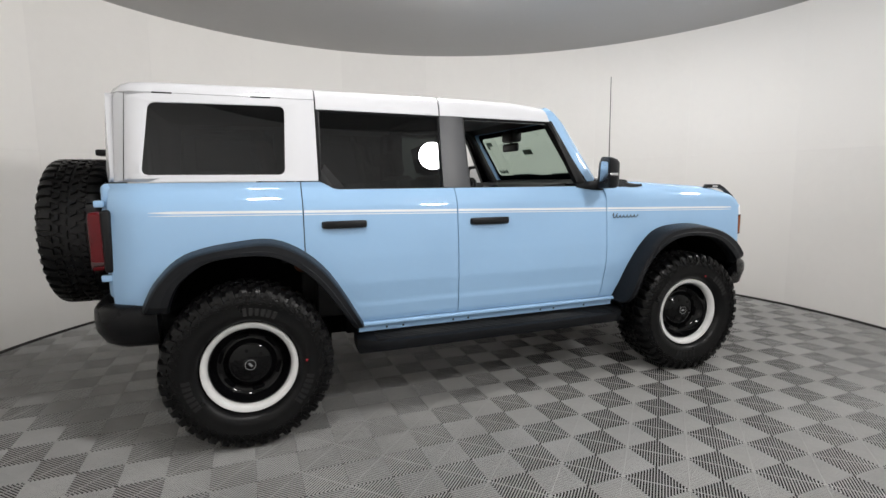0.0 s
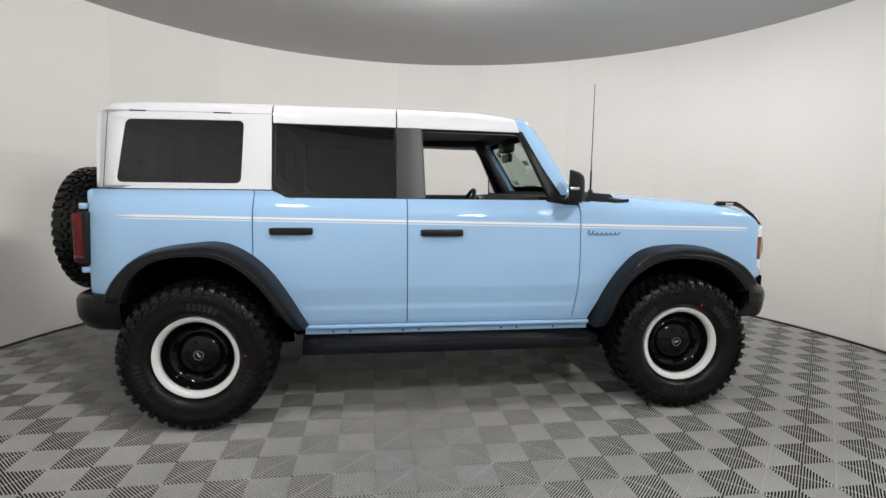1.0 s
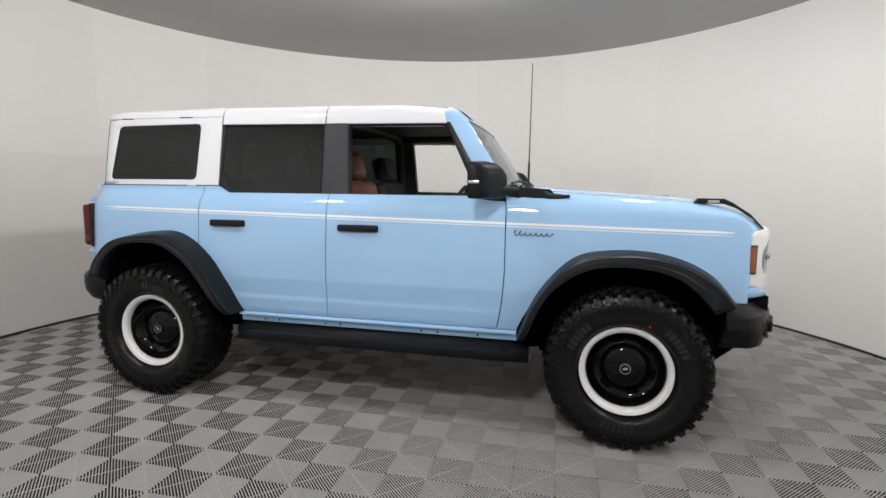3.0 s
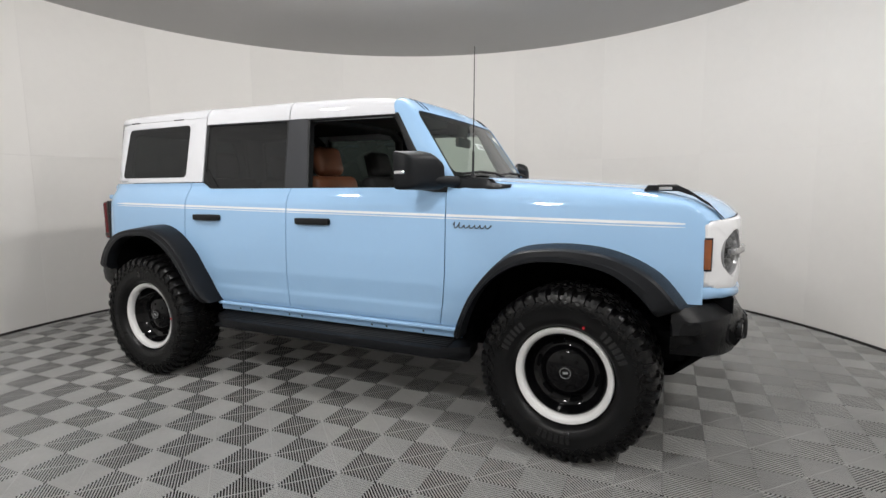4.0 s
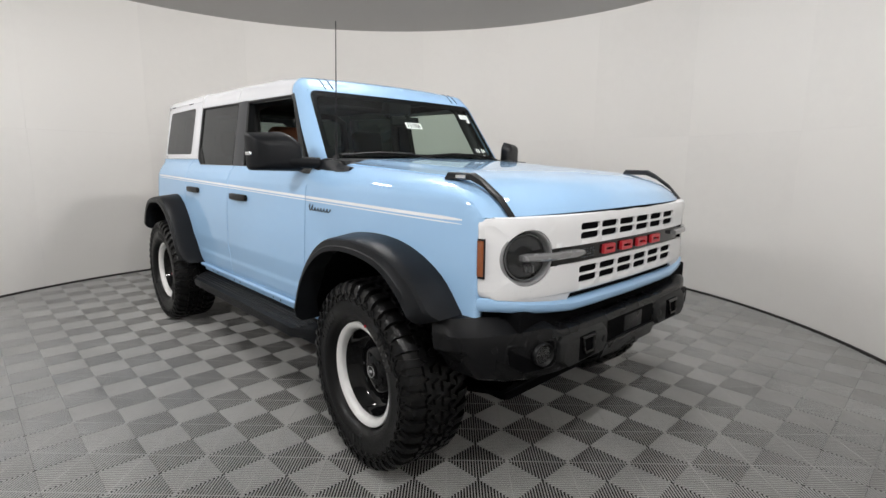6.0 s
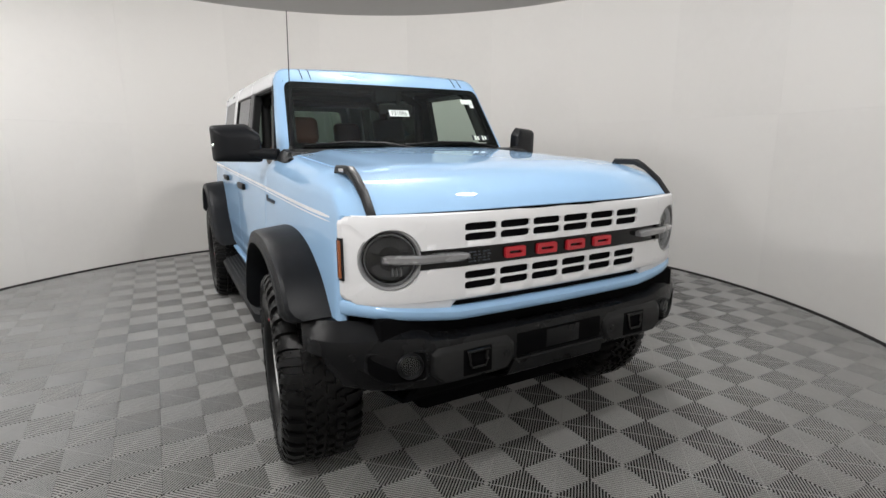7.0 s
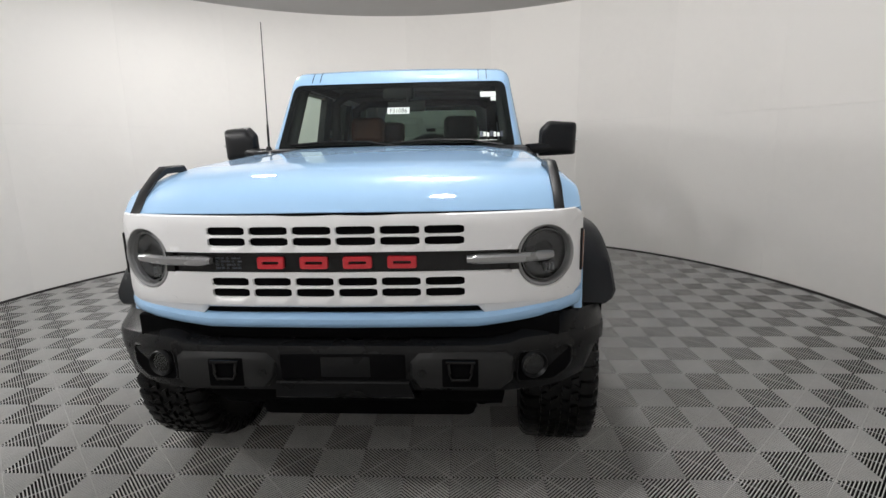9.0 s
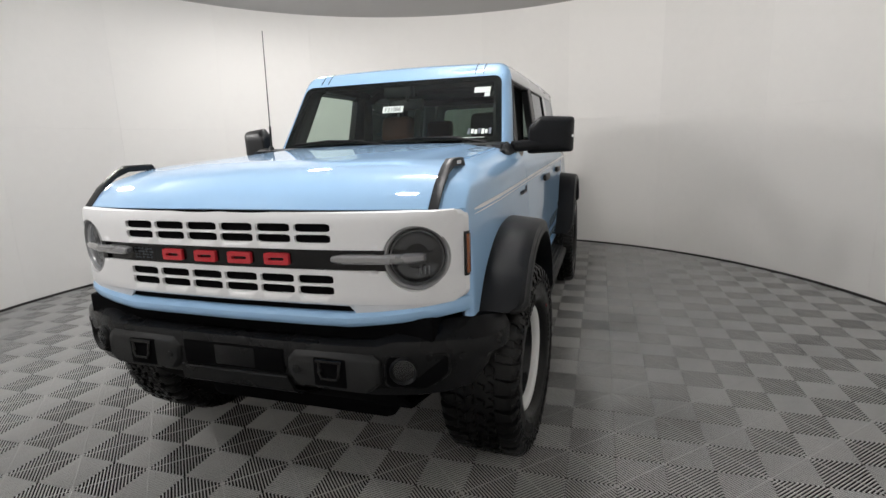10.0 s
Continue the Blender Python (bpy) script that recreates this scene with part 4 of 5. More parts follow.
for z in (0.99, 1.058):
    skin(bm, [[grille_face(y, z), grille_face(y, z, -0.02)] for y in [lerp(-0.573, 0.573, q / 30) for q in range(31)]])
ROUND = 0.034
for v in bm.verts:
    ay, lo = abs(v.co.y), 0.877
    if ay > 0.832 - ROUND:
        if v.co.z < lo + ROUND:
            v.co.z = max(v.co.z, lo)
        d = min(max(0.0, v.co.z - lo), max(0.0, 1.176 - v.co.z))
        if d < ROUND:
            limit = 0.832 - ROUND + math.sqrt(max(0.0, ROUND ** 2 - (ROUND - d) ** 2))
            k = (ay - 0.832 + ROUND) / ROUND
            v.co.y = math.copysign(0.832 - ROUND + k * (limit - 0.832 + ROUND), v.co.y)
grille = part("grille", bm, GRILLE_WHITE, car, "white painted grille panel with slots", 28)
def even_normals(ob):
    """Gives the flat front faces of the panel the normals of its one smooth surface."""
    me = ob.data
    soft = [(0.0, 0.0, 0.0)] * len(me.loops)
    for f in me.polygons:
        for li in f.loop_indices:
            y, z = me.vertices[me.loops[li].vertex_index].co[1:]
            gy = (grille_face(y + 0.002, z).x - grille_face(y - 0.002, z).x) / 0.004
            gz = (grille_face(y, z + 0.002).x - grille_face(y, z - 0.002).x) / 0.004
            n = Vector((1, -gy, -gz)).normalized()
            if abs(f.normal.dot(n)) > 0.93 and f.center.x > grille_face(f.center.y, f.center.z).x - 0.004:
                soft[li] = tuple(n if f.normal.x > 0 else -n)
    me.normals_split_custom_set(soft)


even_normals(grille)
skin_rows = lambda y0, y1, z0, z1, d, n=24: [[grille_face(lerp(y0, y1, i / n), z, d) for z in (z0, z1)] for i in range(n + 1)]
bm = shell(skin_rows(-0.56, 0.56, 0.90, 1.15, -0.0105), lambda p: Vector((-0.01, 0, 0)))
part("grille_mesh", bm, DEEP, grille)
bm = shell(skin_rows(-0.572, 0.572, 0.9895, 1.0585, -0.008), lambda p: Vector((-0.01, 0, 0)))
# black strip before the hood lip paints the shut line's shade
part("hood_gap_shade", shell([[Vector((lip_x(y) + 0.0015, y, z)) for z in (1.165, 1.1862 - 0.009 * (y / 0.727) ** 2)] for y in [lerp(-0.715, 0.715, q / 30) for q in range(31)]], lambda p: Vector((-0.004, 0, 0))), DEEP, grille)
part("centre_band", bm, GLOSS_BLACK, grille, "black centre band")
for s in (-1, 1):
    part("band_end", shell([[grille_face(s * lerp(0.565, 0.597, q / 4), z, 0.0015) for z in (0.9905, 1.0575)] for q in range(5)], lambda p: Vector((-0.012, 0, 0))), GLOSS_BLACK, grille)
# badge: four plain red blocks, each with a dark slot along its middle
for a, b in ((-0.268, -0.178), (-0.124, -0.030), (0.020, 0.115), (0.166, 0.262)):
    mid = Vector((0, (a + b) / 2, 1.023))
    outline = dense(rquad([(0, a, 1.003), (0, b, 1.003), (0, b, 1.043), (0, a, 1.043)], 0.007, 3), 4)
    slot = [Vector((0, mid.y + (p.y - mid.y) * 0.62, mid.z + (p.z - mid.z) * 0.26)) for p in outline]
    at = lambda lp, d: [grille_face(p.y, p.z, d) for p in lp]
    bm = bmesh.new()
    bridge(bm, [at(outline, -0.008), at(outline, 0.002), at([p.lerp(mid, 0.03) for p in outline], 0.004), at(slot, 0.004), at(slot, -0.008)])
    part("badge_block", bm, RED, grille, "plain red badge block")
# small plate of unreadable print on the band
for row in range(4):
    for q in range(5):
        y = -0.415 + 0.019 * q
        bm = shell([[grille_face(yy, z, -0.0065) for z in (1.002 + 0.011 * row, 1.007 + 0.011 * row)] for yy in (y, y + 0.015 - 0.004 * ((q + row) % 3))], lambda p: Vector((-0.001, 0, 0)))
        part("print_bar", bm, BADGE, grille)
for s in (-1, 1):
    c = Vector((front_x(0.578) - 0.047, s * (LAMP_Y + 0.003), LAMP_Z + 0.002))
    nrm = Vector((1, s * 0.42, 0.0)).normalized()
    turn = nrm.to_track_quat("Y", "Z").to_matrix().to_4x4()
    seat = Matrix.Translation(c) @ turn
    lamp = part("headlight", lathe([(0.109, -0.09), (0.109, -0.002), (0.106, 0.005), (0.101, 0.006), (0.096, 0.0), (0.093, -0.02), (0.10, -0.09)], 48), BEZEL, car, "round headlight with a horizontal light bar")
    lamp.matrix_basis = seat
    part("bowl", lathe([(0.099, -0.01), (0.09, -0.04), (0.06, -0.055), (0.0, -0.06)], 40), GLOSS_BLACK, lamp)
    part("ring", lathe([(0.088, -0.006), (0.0855, -0.002), (0.083, -0.006), (0.0855, -0.01)], 40), LENS_GREY, lamp)
    for name, a0, a1 in (("upper_lens", 22, 158), ("lower_lens", 205, 335)):
        arc = [radians(lerp(a0, a1, q / 10)) for q in range(11)]
        bm = shell([[Vector((r * math.cos(a), d, r * math.sin(a))) for r, d in ((0.040, -0.03), (0.043, -0.022), (0.074, -0.016), (0.078, -0.03))] for a in arc], lambda p: Vector((0, -0.006, 0)))
        part(name, bm, SMOKE, lamp)
    for q in range(3):
        part("fin", rbox(-0.012 - 0.014 * q, -0.006 - 0.014 * q, -0.03, -0.01, -0.06, -0.034, 0.002, 1), LENS_GREY, lamp)
    part("lens_glass", lathe([(0.095, 0.0), (0.06, 0.007), (0.0, 0.01)], 40), GLASS_LAMP, lamp).visible_shadow = False
    rows = []
    for i in range(15):
        y = lerp(0.425, 0.715, i / 14)
        h = 0.015 * min(1, (i + 2.5) / 4) * (1 if i < 14 else 0.7)
        xx = front_x(0.578) - 0.040 + 0.42 * (LAMP_Y - y) + 0.012 if y > 0.578 else front_x(y) + 0.012
        rows.append([Vector((xx + a, s * y, 1.030 + b)) for a, b in ((-0.02, -h), (0.0, -h), (0.008, -h * 0.5), (0.008, h * 0.5), (0.0, h), (-0.02, h))])
    bm = bmesh.new()
    vs = skin(bm, rows, close_v=True)
    bm.faces.new(vs[0]), bm.faces.new(vs[-1])
    bar = part("light_bar", bm, LENS_GREY, lamp, "pale horizontal light bar")
    bar.matrix_parent_inverse = seat.inverted()
    # amber side marker at the panel's edge, in a black frame
    line = ((2.078, 0.828), (2.074, 0.8325), (2.064, 0.8355), (2.052, 0.8375), (2.046, 0.835))
    rows = [[Vector((x - 0.003 * (k < 2), s * y, z)) for z in (0.964, 0.972, 1.086, 1.094)] for k, (x, y) in enumerate(line)]
    marker = part("side_marker", shell(rows, lambda p: Vector((-0.01, -s * 0.01, 0))), AMBER, car, "amber side marker lens")
    rows = [[Vector((x, s * (y - 0.0025), z)) for z in (0.955, 1.102)] for x, y in line]
    part("marker_frame", shell(rows, lambda p: Vector((-0.008, -s * 0.01, 0))), SATIN, marker)

# blue strip under the grille
def strip_z(y):
    return 0.838 + 0.037 * max(0, (abs(y) - 0.46) / 0.34) ** 1.1


rows = []
line = [(front_x(q), q) for q in [lerp(0, 0.70, k / 20) for k in range(21)]] + [(2.150, 0.740), (2.127, 0.772), (2.100, 0.800), (2.070, 0.822), (2.040, 0.837)]
line = [(x, -y) for x, y in line[:0:-1]] + line
for x, y in line:
    zt = strip_z(min(abs(y), 0.80))
    k = min(1, max(0, (abs(y) - 0.74) / 0.07))
    g = Vector((lerp(1, 0.25, k), math.copysign(k, y), 0)).normalized() * lerp(1, 0.3, k)
    rows.append([Vector((x, y, zt + b)) + g * a for a, b in ((-0.03, 0.006), (-0.004, 0.002), (0.006, -0.008), (0.007, -0.022), (0.0, -0.037), (-0.012, -0.044), (-0.04, -0.048))])
bm = bmesh.new()
vs = skin(bm, rows)
part("front_valance", bm, BLUE, car, "light blue strip under the grille")
# white corner of the panel below the slots, outside the dark gap
for s in (-1, 1):
    rows = [[grille_face(s * y, z, -0.001) for z in (strip_z(y) + 0.003, 0.878 if y < 0.50 else 0.89)] for y in [lerp(0.455, 0.798, q / 12) for q in range(13)]]
    rows[0][0].z = rows[0][1].z - 0.004
    even_normals(part("panel_corner", shell(rows, lambda p: Vector((-0.01, 0, 0))), GRILLE_WHITE, grille))
part("valance_gap", shell([[grille_face(lerp(-0.5, 0.5, q / 10), z, -0.02) for z in (0.835, 0.875)] for q in range(11)], lambda p: Vector((-0.01, 0, 0))), DEEP, grille)
part("lower_intake", rbox(2.06, 2.18, -0.74, 0.74, 0.68, 0.83, 0.01), DEEP, car)

# front bumper
# half-stations: y, front x, height of the front crease, top behind it, bottom
ST = [(0.0, 2.244, 0.727, 0.742, 0.556), (0.25, 2.244, 0.727, 0.742, 0.556), (0.48, 2.242, 0.729, 0.746, 0.555), (0.56, 2.237, 0.735, 0.762, 0.555), (0.61, 2.226, 0.751, 0.792, 0.555),
      (0.69, 2.203, 0.752, 0.803, 0.554), (0.77, 2.165, 0.749, 0.805, 0.556), (0.852, 2.112, 0.741, 0.802, 0.570), (0.898, 2.062, 0.738, 0.797, 0.632), (0.930, 2.005, 0.736, 0.790, 0.668), (0.943, 1.93, 0.732, 0.778, 0.690)]
ST = [(-y, x, c, t, b) for y, x, c, t, b in ST[:0:-1]] + ST
rows = []
for y, x, c, t, b in ST:
    rows.append([Vector((max(x + dx, 1.925), y * (1 - 0.015 * (k > 5)), z)) for k, (dx, z) in enumerate(((-0.20, t + 0.004), (-0.085, t), (-0.022, c + 0.014), (-0.006, c + 0.006), (0.0, c - 0.006), (0.003, c - 0.05), (0.0, lerp(c, b, 0.72)), (-0.016, b + 0.012), (-0.04, b), (-0.20, b - 0.005)))])
bm = bmesh.new()
vs = skin(bm, rows, close_v=True)
bm.faces.new(vs[0]), bm.faces.new(vs[-1])
bumper = part("front_bumper", bm, BUMPER, car, "black moulded front bumper", 28)
# black box, slightly proud: an opening's shade drawn as colour
part("centre_recess_shade", rbox(2.20, 2.2505, -0.215, 0.215, 0.618, 0.707, 0.006), DEEP, bumper)
part("recess_plate", rbox(2.21, 2.2525, -0.075, 0.095, 0.626, 0.70, 0.004), BUMPER, bumper)
part("skid_lip", shell([[Vector((x, y * k, z)) for x, z, k in ((2.235, 0.6125, 1.0), (2.252, 0.611, 1.0), (2.255, 0.605, 1.0), (2.236, 0.545, 1.06), (2.20, 0.522, 1.1), (2.06, 0.47, 1.1))] for y in (-0.232, -0.1, 0.1, 0.226)], lambda p: Vector((-0.012, 0, 0.004))), BUMPER, bumper)
for s in (-1, 1):
    oct_ = [(0.230, 0.630), (0.262, 0.590), (0.540, 0.588), (0.577, 0.620), (0.577, 0.698), (0.555, 0.716), (0.262, 0.712), (0.230, 0.684)]
    mid = Vector((0, 0.402, 0.652))
    L = [[Vector((x, s * (mid.y + (y - mid.y) * k), mid.z + (z - mid.z) * k - drop * (z > 0.66))) for y, z in oct_] for x, k, drop in ((2.16, 1.03, 0), (2.244, 1.0, 0), (2.255, 0.965, 0.010), (2.262, 0.93, 0.018))]
    bm = bmesh.new()
    vs = bridge(bm, L)
    bm.faces.new(vs[-1])
    pod = part("hook_mount", bm, POD, bumper, "dark grey tow hook mount")
    # black block just proud of the mount, coloured as a hollow's shade
    part("hook_recess_shade", rbox(2.25, 2.264, s * 0.338, s * 0.462, 0.596, 0.697, 0.006), DEEP, pod)
    hook = tube([(2.264, s * 0.364, 0.692), (2.268, s * 0.364, 0.650), (2.269, s * 0.372, 0.628), (2.269, s * 0.430, 0.628), (2.268, s * 0.438, 0.650), (2.264, s * 0.438, 0.692)], 0.008, 8)
    part("tow_hook", hook, GLOSS_BLACK, pod, "gloss black tow hook")
    part("hook_pin", tube([(2.266, s * 0.352, 0.688), (2.266, s * 0.450, 0.688)], 0.007, 8), GLOSS_BLACK, pod)
    o = part("sensor", lathe([(0, 0.004), (0.011, 0.004), (0.0125, 0.0), (0.016, 0.0), (0.016, -0.006)], 18), SATIN, pod)
    o.matrix_basis = pose(2.2625, s * 0.272, 0.646, 0, 0, -90)
    # fog lamp on a flat black face, painted as a hollow's shade, inside a low rim
    lp = rquad([(0, 0.588, 0.608), (0, 0.722, 0.600), (0, 0.785, 0.640), (0, 0.785, 0.712), (0, 0.594, 0.713)], 0.02, 5)
    bx = lambda y: float(np.interp(y, [p[0] for p in ST[10:]], [p[1] for p in ST[10:]]))
    c = sum(lp, Vector()) / len(lp)
    at = lambda k, d: [Vector((bx(p.y) + d, s * p.y, p.z)) for p in [c + (p - c) * k for p in lp]]
    part_rim = bmesh.new()
    bridge(part_rim, [at(1.07, -0.002), at(1.03, 0.006), at(0.99, 0.007), at(0.95, 0.003)])
    part("fog_rim", part_rim, BUMPER, bumper)
    bm = bmesh.new()
    bm.faces.new([bm.verts.new(v) for v in at(0.96, 0.0045)])
    part("fog_recess_shade", bm, DEEP, bumper)
    fog = part("fog_lamp", lathe([(0.046, -0.03), (0.046, 0.004), (0.043, 0.008), (0.039, 0.001), (0.034, -0.006), (0.0, -0.012)], 32), SATIN, bumper, "small round fog lamp")
    fog.matrix_basis = pose(2.226, s * 0.650, 0.664, 0, 0, -90 + s * 14)
    part("lens", lathe([(0.038, 0.0), (0.025, 0.005), (0.0, 0.007)], 28), GLASS_LAMP, fog).visible_shadow = False
    part("reflector", lathe([(0.038, -0.003), (0.02, -0.008), (0.0, -0.006)], 28), GLOSS_BLACK, fog)
    part("reflector_fins", rbox(-0.03, 0.03, -0.006, 0.0, -0.003, 0.003, 0.001, 1), SMOKE, fog)
    o = part("sensor", lathe([(0, 0.004), (0.011, 0.004), (0.0125, 0.0), (0.016, 0.0), (0.016, -0.006)], 18), SATIN, bumper)
    o.matrix_basis = pose(2.132, s * 0.824, 0.698, 0, 0, -90 + s * 36)


# ---- wheels ----
def lug(bm, poly, t0, t1, skew=0.0, n=2, lean=0.0):
    """A tread block: a (radius, y) polygon swept from angle t0 to t1; skew turns with y, lean with the radius."""
    rows = []
    for k in range(n + 1):
        t = lerp(t0, t1, k / n)
        rows.append([Vector((r * math.cos(t + skew * y + lean * (r - 0.37)), y, r * math.sin(t + skew * y + lean * (r - 0.37)))) for r, y in poly])
    vs = skin(bm, rows, close_v=True)
    bm.faces.new(vs[0]), bm.faces.new(vs[-1])


def make_wheel():
    """Axis along y, outer face towards -y."""
    wheel = part("wheel", lathe([(0.222, 0.10), (0.212, 0.09), (0.205, -0.02), (0.203, -0.085), (0.196, -0.092), (0.188, -0.078), (0.176, -0.045), (0.155, -0.025), (0.135, -0.022), (0.125, -0.030), (0.112, -0.046), (0.095, -0.056), (0.06, -0.060), (0.048, -0.063), (0.0, -0.063)], 64), GLOSS_BLACK, car, "gloss black steel wheel with a white ring and off-road tyre", 60)
    tyre = part("tyre", lathe([(0.215, 0.105), (0.225, 0.125), (0.26, 0.148), (0.32, 0.158), (0.37, 0.153), (0.399, 0.137), (0.413, 0.10), (0.416, 0.0), (0.413, -0.10), (0.399, -0.137), (0.37, -0.153), (0.345, -0.157), (0.34, -0.1545), (0.30, -0.158), (0.268, -0.151), (0.257, -0.139), (0.248, -0.122), (0.243, -0.105), (0.235, -0.10)], 72), RUBBER, wheel, "black off-road tyre")
    bm = bmesh.new()
    n = 82
    st = 2 * math.pi / n
    for k in range(n):
        for sd in (-1, 1):
            t = st * (k + (0.5 if sd > 0 else 0))
            long_ = k % 2
            yo = 0.157 if long_ else 0.149
            poly = [(0.398, sd * 0.078), (0.4275, sd * 0.082), (0.4255, sd * 0.122), (0.415, sd * 0.143), (0.396, sd * yo), (0.382 - 0.010 * long_, sd * (yo + 0.004)), (0.378 - 0.010 * long_, sd * 0.148), (0.395, sd * 0.12)]
            lug(bm, poly, t, t + st * (0.72 if long_ else 0.58), 0.35 * sd, 1, 0.5 if long_ else -0.4)
            poly = [(0.405, sd * 0.006), (0.428, sd * 0.008), (0.428, sd * 0.036), (0.405, sd * 0.038)]
            lug(bm, poly, t + st * 0.3, t + st * 0.85, 1.5 * (1 if k % 2 else -0.6))
            poly = [(0.405, sd * 0.044), (0.4278, sd * 0.045), (0.4278, sd * 0.074), (0.405, sd * 0.075)]
            lug(bm, poly, t + st * 0.1, t + st * 0.7, -1.4 * (1 if k % 2 else -0.7))
            # hooked, leaning bars on the upper sidewall
            poly = [(0.340, sd * 0.1545), (0.340, sd * 0.1600), (0.362, sd * 0.1605), (0.377, sd * 0.1575), (0.379, sd * 0.148)]
            lug(bm, poly, t + st * 0.05, t + st * 0.36, 0.0, 1, 3.4 if long_ else -3.4)
            if long_:
                poly = [(0.349, sd * 0.1545), (0.349, sd * 0.1595), (0.357, sd * 0.1598), (0.357, sd * 0.1545)]
                lug(bm, poly, t + st * 0.2, t + st * 0.95, 0.0, 1)
    part("tread", bm, RUBBER, tyre)
    # raised lettering on the sidewall as plain bars
    for c0 in (0.6, 2.45, 4.55):
        for k in range(6):
            t = c0 + 0.095 * k
            bm = bmesh.new()
            lug(bm, [(0.283, -0.1545), (0.283, -0.1592), (0.322, -0.1597), (0.322, -0.1560)], t, t + 0.06)
            part("lettering_bar", bm, RUBBER_WORN, tyre)
    part("paint_dot", lathe([(0, -0.002), (0.006, -0.001), (0.006, 0.003)], 12), RED, tyre).location = (0.045, -0.159, 0.275)
    part("white_ring", lathe([(0.238, -0.100), (0.2385, -0.117), (0.2355, -0.1225), (0.226, -0.122), (0.2125, -0.115), (0.206, -0.105), (0.203, -0.085)], 72), RING_WHITE, wheel, "white painted wheel ring")
    # black ovals laid on the dish: the dark of slots as plain colour
    for k in range(6):
        t = 2 * math.pi * (k + 0.5) / 6
        lp = rquad([(-0.034, 0, -0.009), (0.034, 0, -0.009), (0.03, 0, 0.009), (-0.03, 0, 0.009)], 0.008, 4)
        bm = bmesh.new()
        vs = [[bm.verts.new(p + Vector((0, d, 0))) for p in lp] for d in (0, 0.006)]
        bm.faces.new(vs[0]), bm.faces.new(vs[1])
        for i in range(len(lp)):
            j = (i + 1) % len(lp)
            bm.faces.new((vs[0][i], vs[0][j], vs[1][j], vs[1][i]))
        o = part("vent_slot_shade", bm, DEEP, wheel)
        o.matrix_basis = Matrix.Rotation(t, 4, "Y") @ pose(0, -0.028, 0.148)
    cap = part("hub_cap", lathe([(0.036, -0.058), (0.036, -0.068), (0.031, -0.072), (0.0, -0.073)], 32), GLOSS_BLACK, wheel)
    part("cap_ring", lathe([(0.0285, -0.072), (0.0275, -0.0745), (0.025, -0.0745), (0.024, -0.072)], 32), CHROME, cap, "bright ring")
    part("cap_mark", rbox(-0.013, 0.013, -0.0745, -0.072, -0.006, 0.006, 0.001, 1, m=pose(0, 0, 0, 0, -25, 0)), CHROME, cap)
    for k in range(6):
        t = 2 * math.pi * k / 6
        part("wheel_nut", lathe([(0, -0.070), (0.008, -0.069), (0.009, -0.055)], 6), GLOSS_BLACK, wheel).location = (0.075 * math.cos(t), 0.006, 0.075 * math.sin(t))
    return wheel


WHEEL_Y, WHEEL_Z, AXLE = 0.831, 0.4275, 1.4745
STEER = -4.2             # the front wheels stand turned a little to the right
wheel = make_wheel()
wheel.matrix_basis = pose(AXLE, -WHEEL_Y, WHEEL_Z, 0, 12, STEER)
copy_thing(wheel, pose(-AXLE, -WHEEL_Y, WHEEL_Z, 0, 77, 0))
copy_thing(wheel, pose(AXLE, WHEEL_Y, WHEEL_Z, 0, 40, 180 + STEER))
copy_thing(wheel, pose(-AXLE, WHEEL_Y, WHEEL_Z, 0, 5, 180))
spare = copy_thing(wheel, pose(-2.34, 0.0, 1.088, 0, 20, -90))
tagged(spare, "spare wheel on the tailgate")
part("spare_carrier", rbox(-2.35, -2.07, -0.12, 0.12, 0.98, 1.2, 0.02), DEEP, car)
part("brake_light_arm", rbox(-2.275, -2.08, -0.05, 0.05, 1.535, 1.572, 0.008), SATIN, car)

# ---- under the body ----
# unseen black plates and boxes, added to keep light off the floor underneath
part("front_light_stop", shell([[Vector((x, y, z)) for x, z in ((2.04, 0.60), (2.02, 0.48), (1.97, 0.38))] for y in (-0.52, -0.25, 0.25, 0.52)], lambda p: Vector((-0.012, 0, 0))), DEEP, car)
part("nose_light_stop", shell([[Vector((x, y, z)) for x, z in ((2.13, 0.575), (2.08, 0.48), (1.95, 0.37), (1.7, 0.31), (1.5, 0.31))] for y in (-0.56, -0.2, 0.2, 0.56)], lambda p: Vector((0, 0, 0.02))), DEEP, car)
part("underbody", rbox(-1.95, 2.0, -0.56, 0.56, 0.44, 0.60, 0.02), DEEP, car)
part("middle_light_stop", rbox(-0.35, 1.0, -0.30, 0.30, 0.31, 0.45, 0.03), DEEP, car)
part("front_axle_light_stop", rbox(1.02, 1.9, -0.46, 0.46, 0.27, 0.45, 0.04), DEEP, car)
part("side_light_stop", rbox(-1.1, -0.45, -0.05, 0.50, 0.33, 0.45, 0.04), DEEP, car)
part("rear_light_stop", rbox(-1.95, -1.70, -0.45, 0.40, 0.42, 0.56, 0.05, 3), DEEP, car)
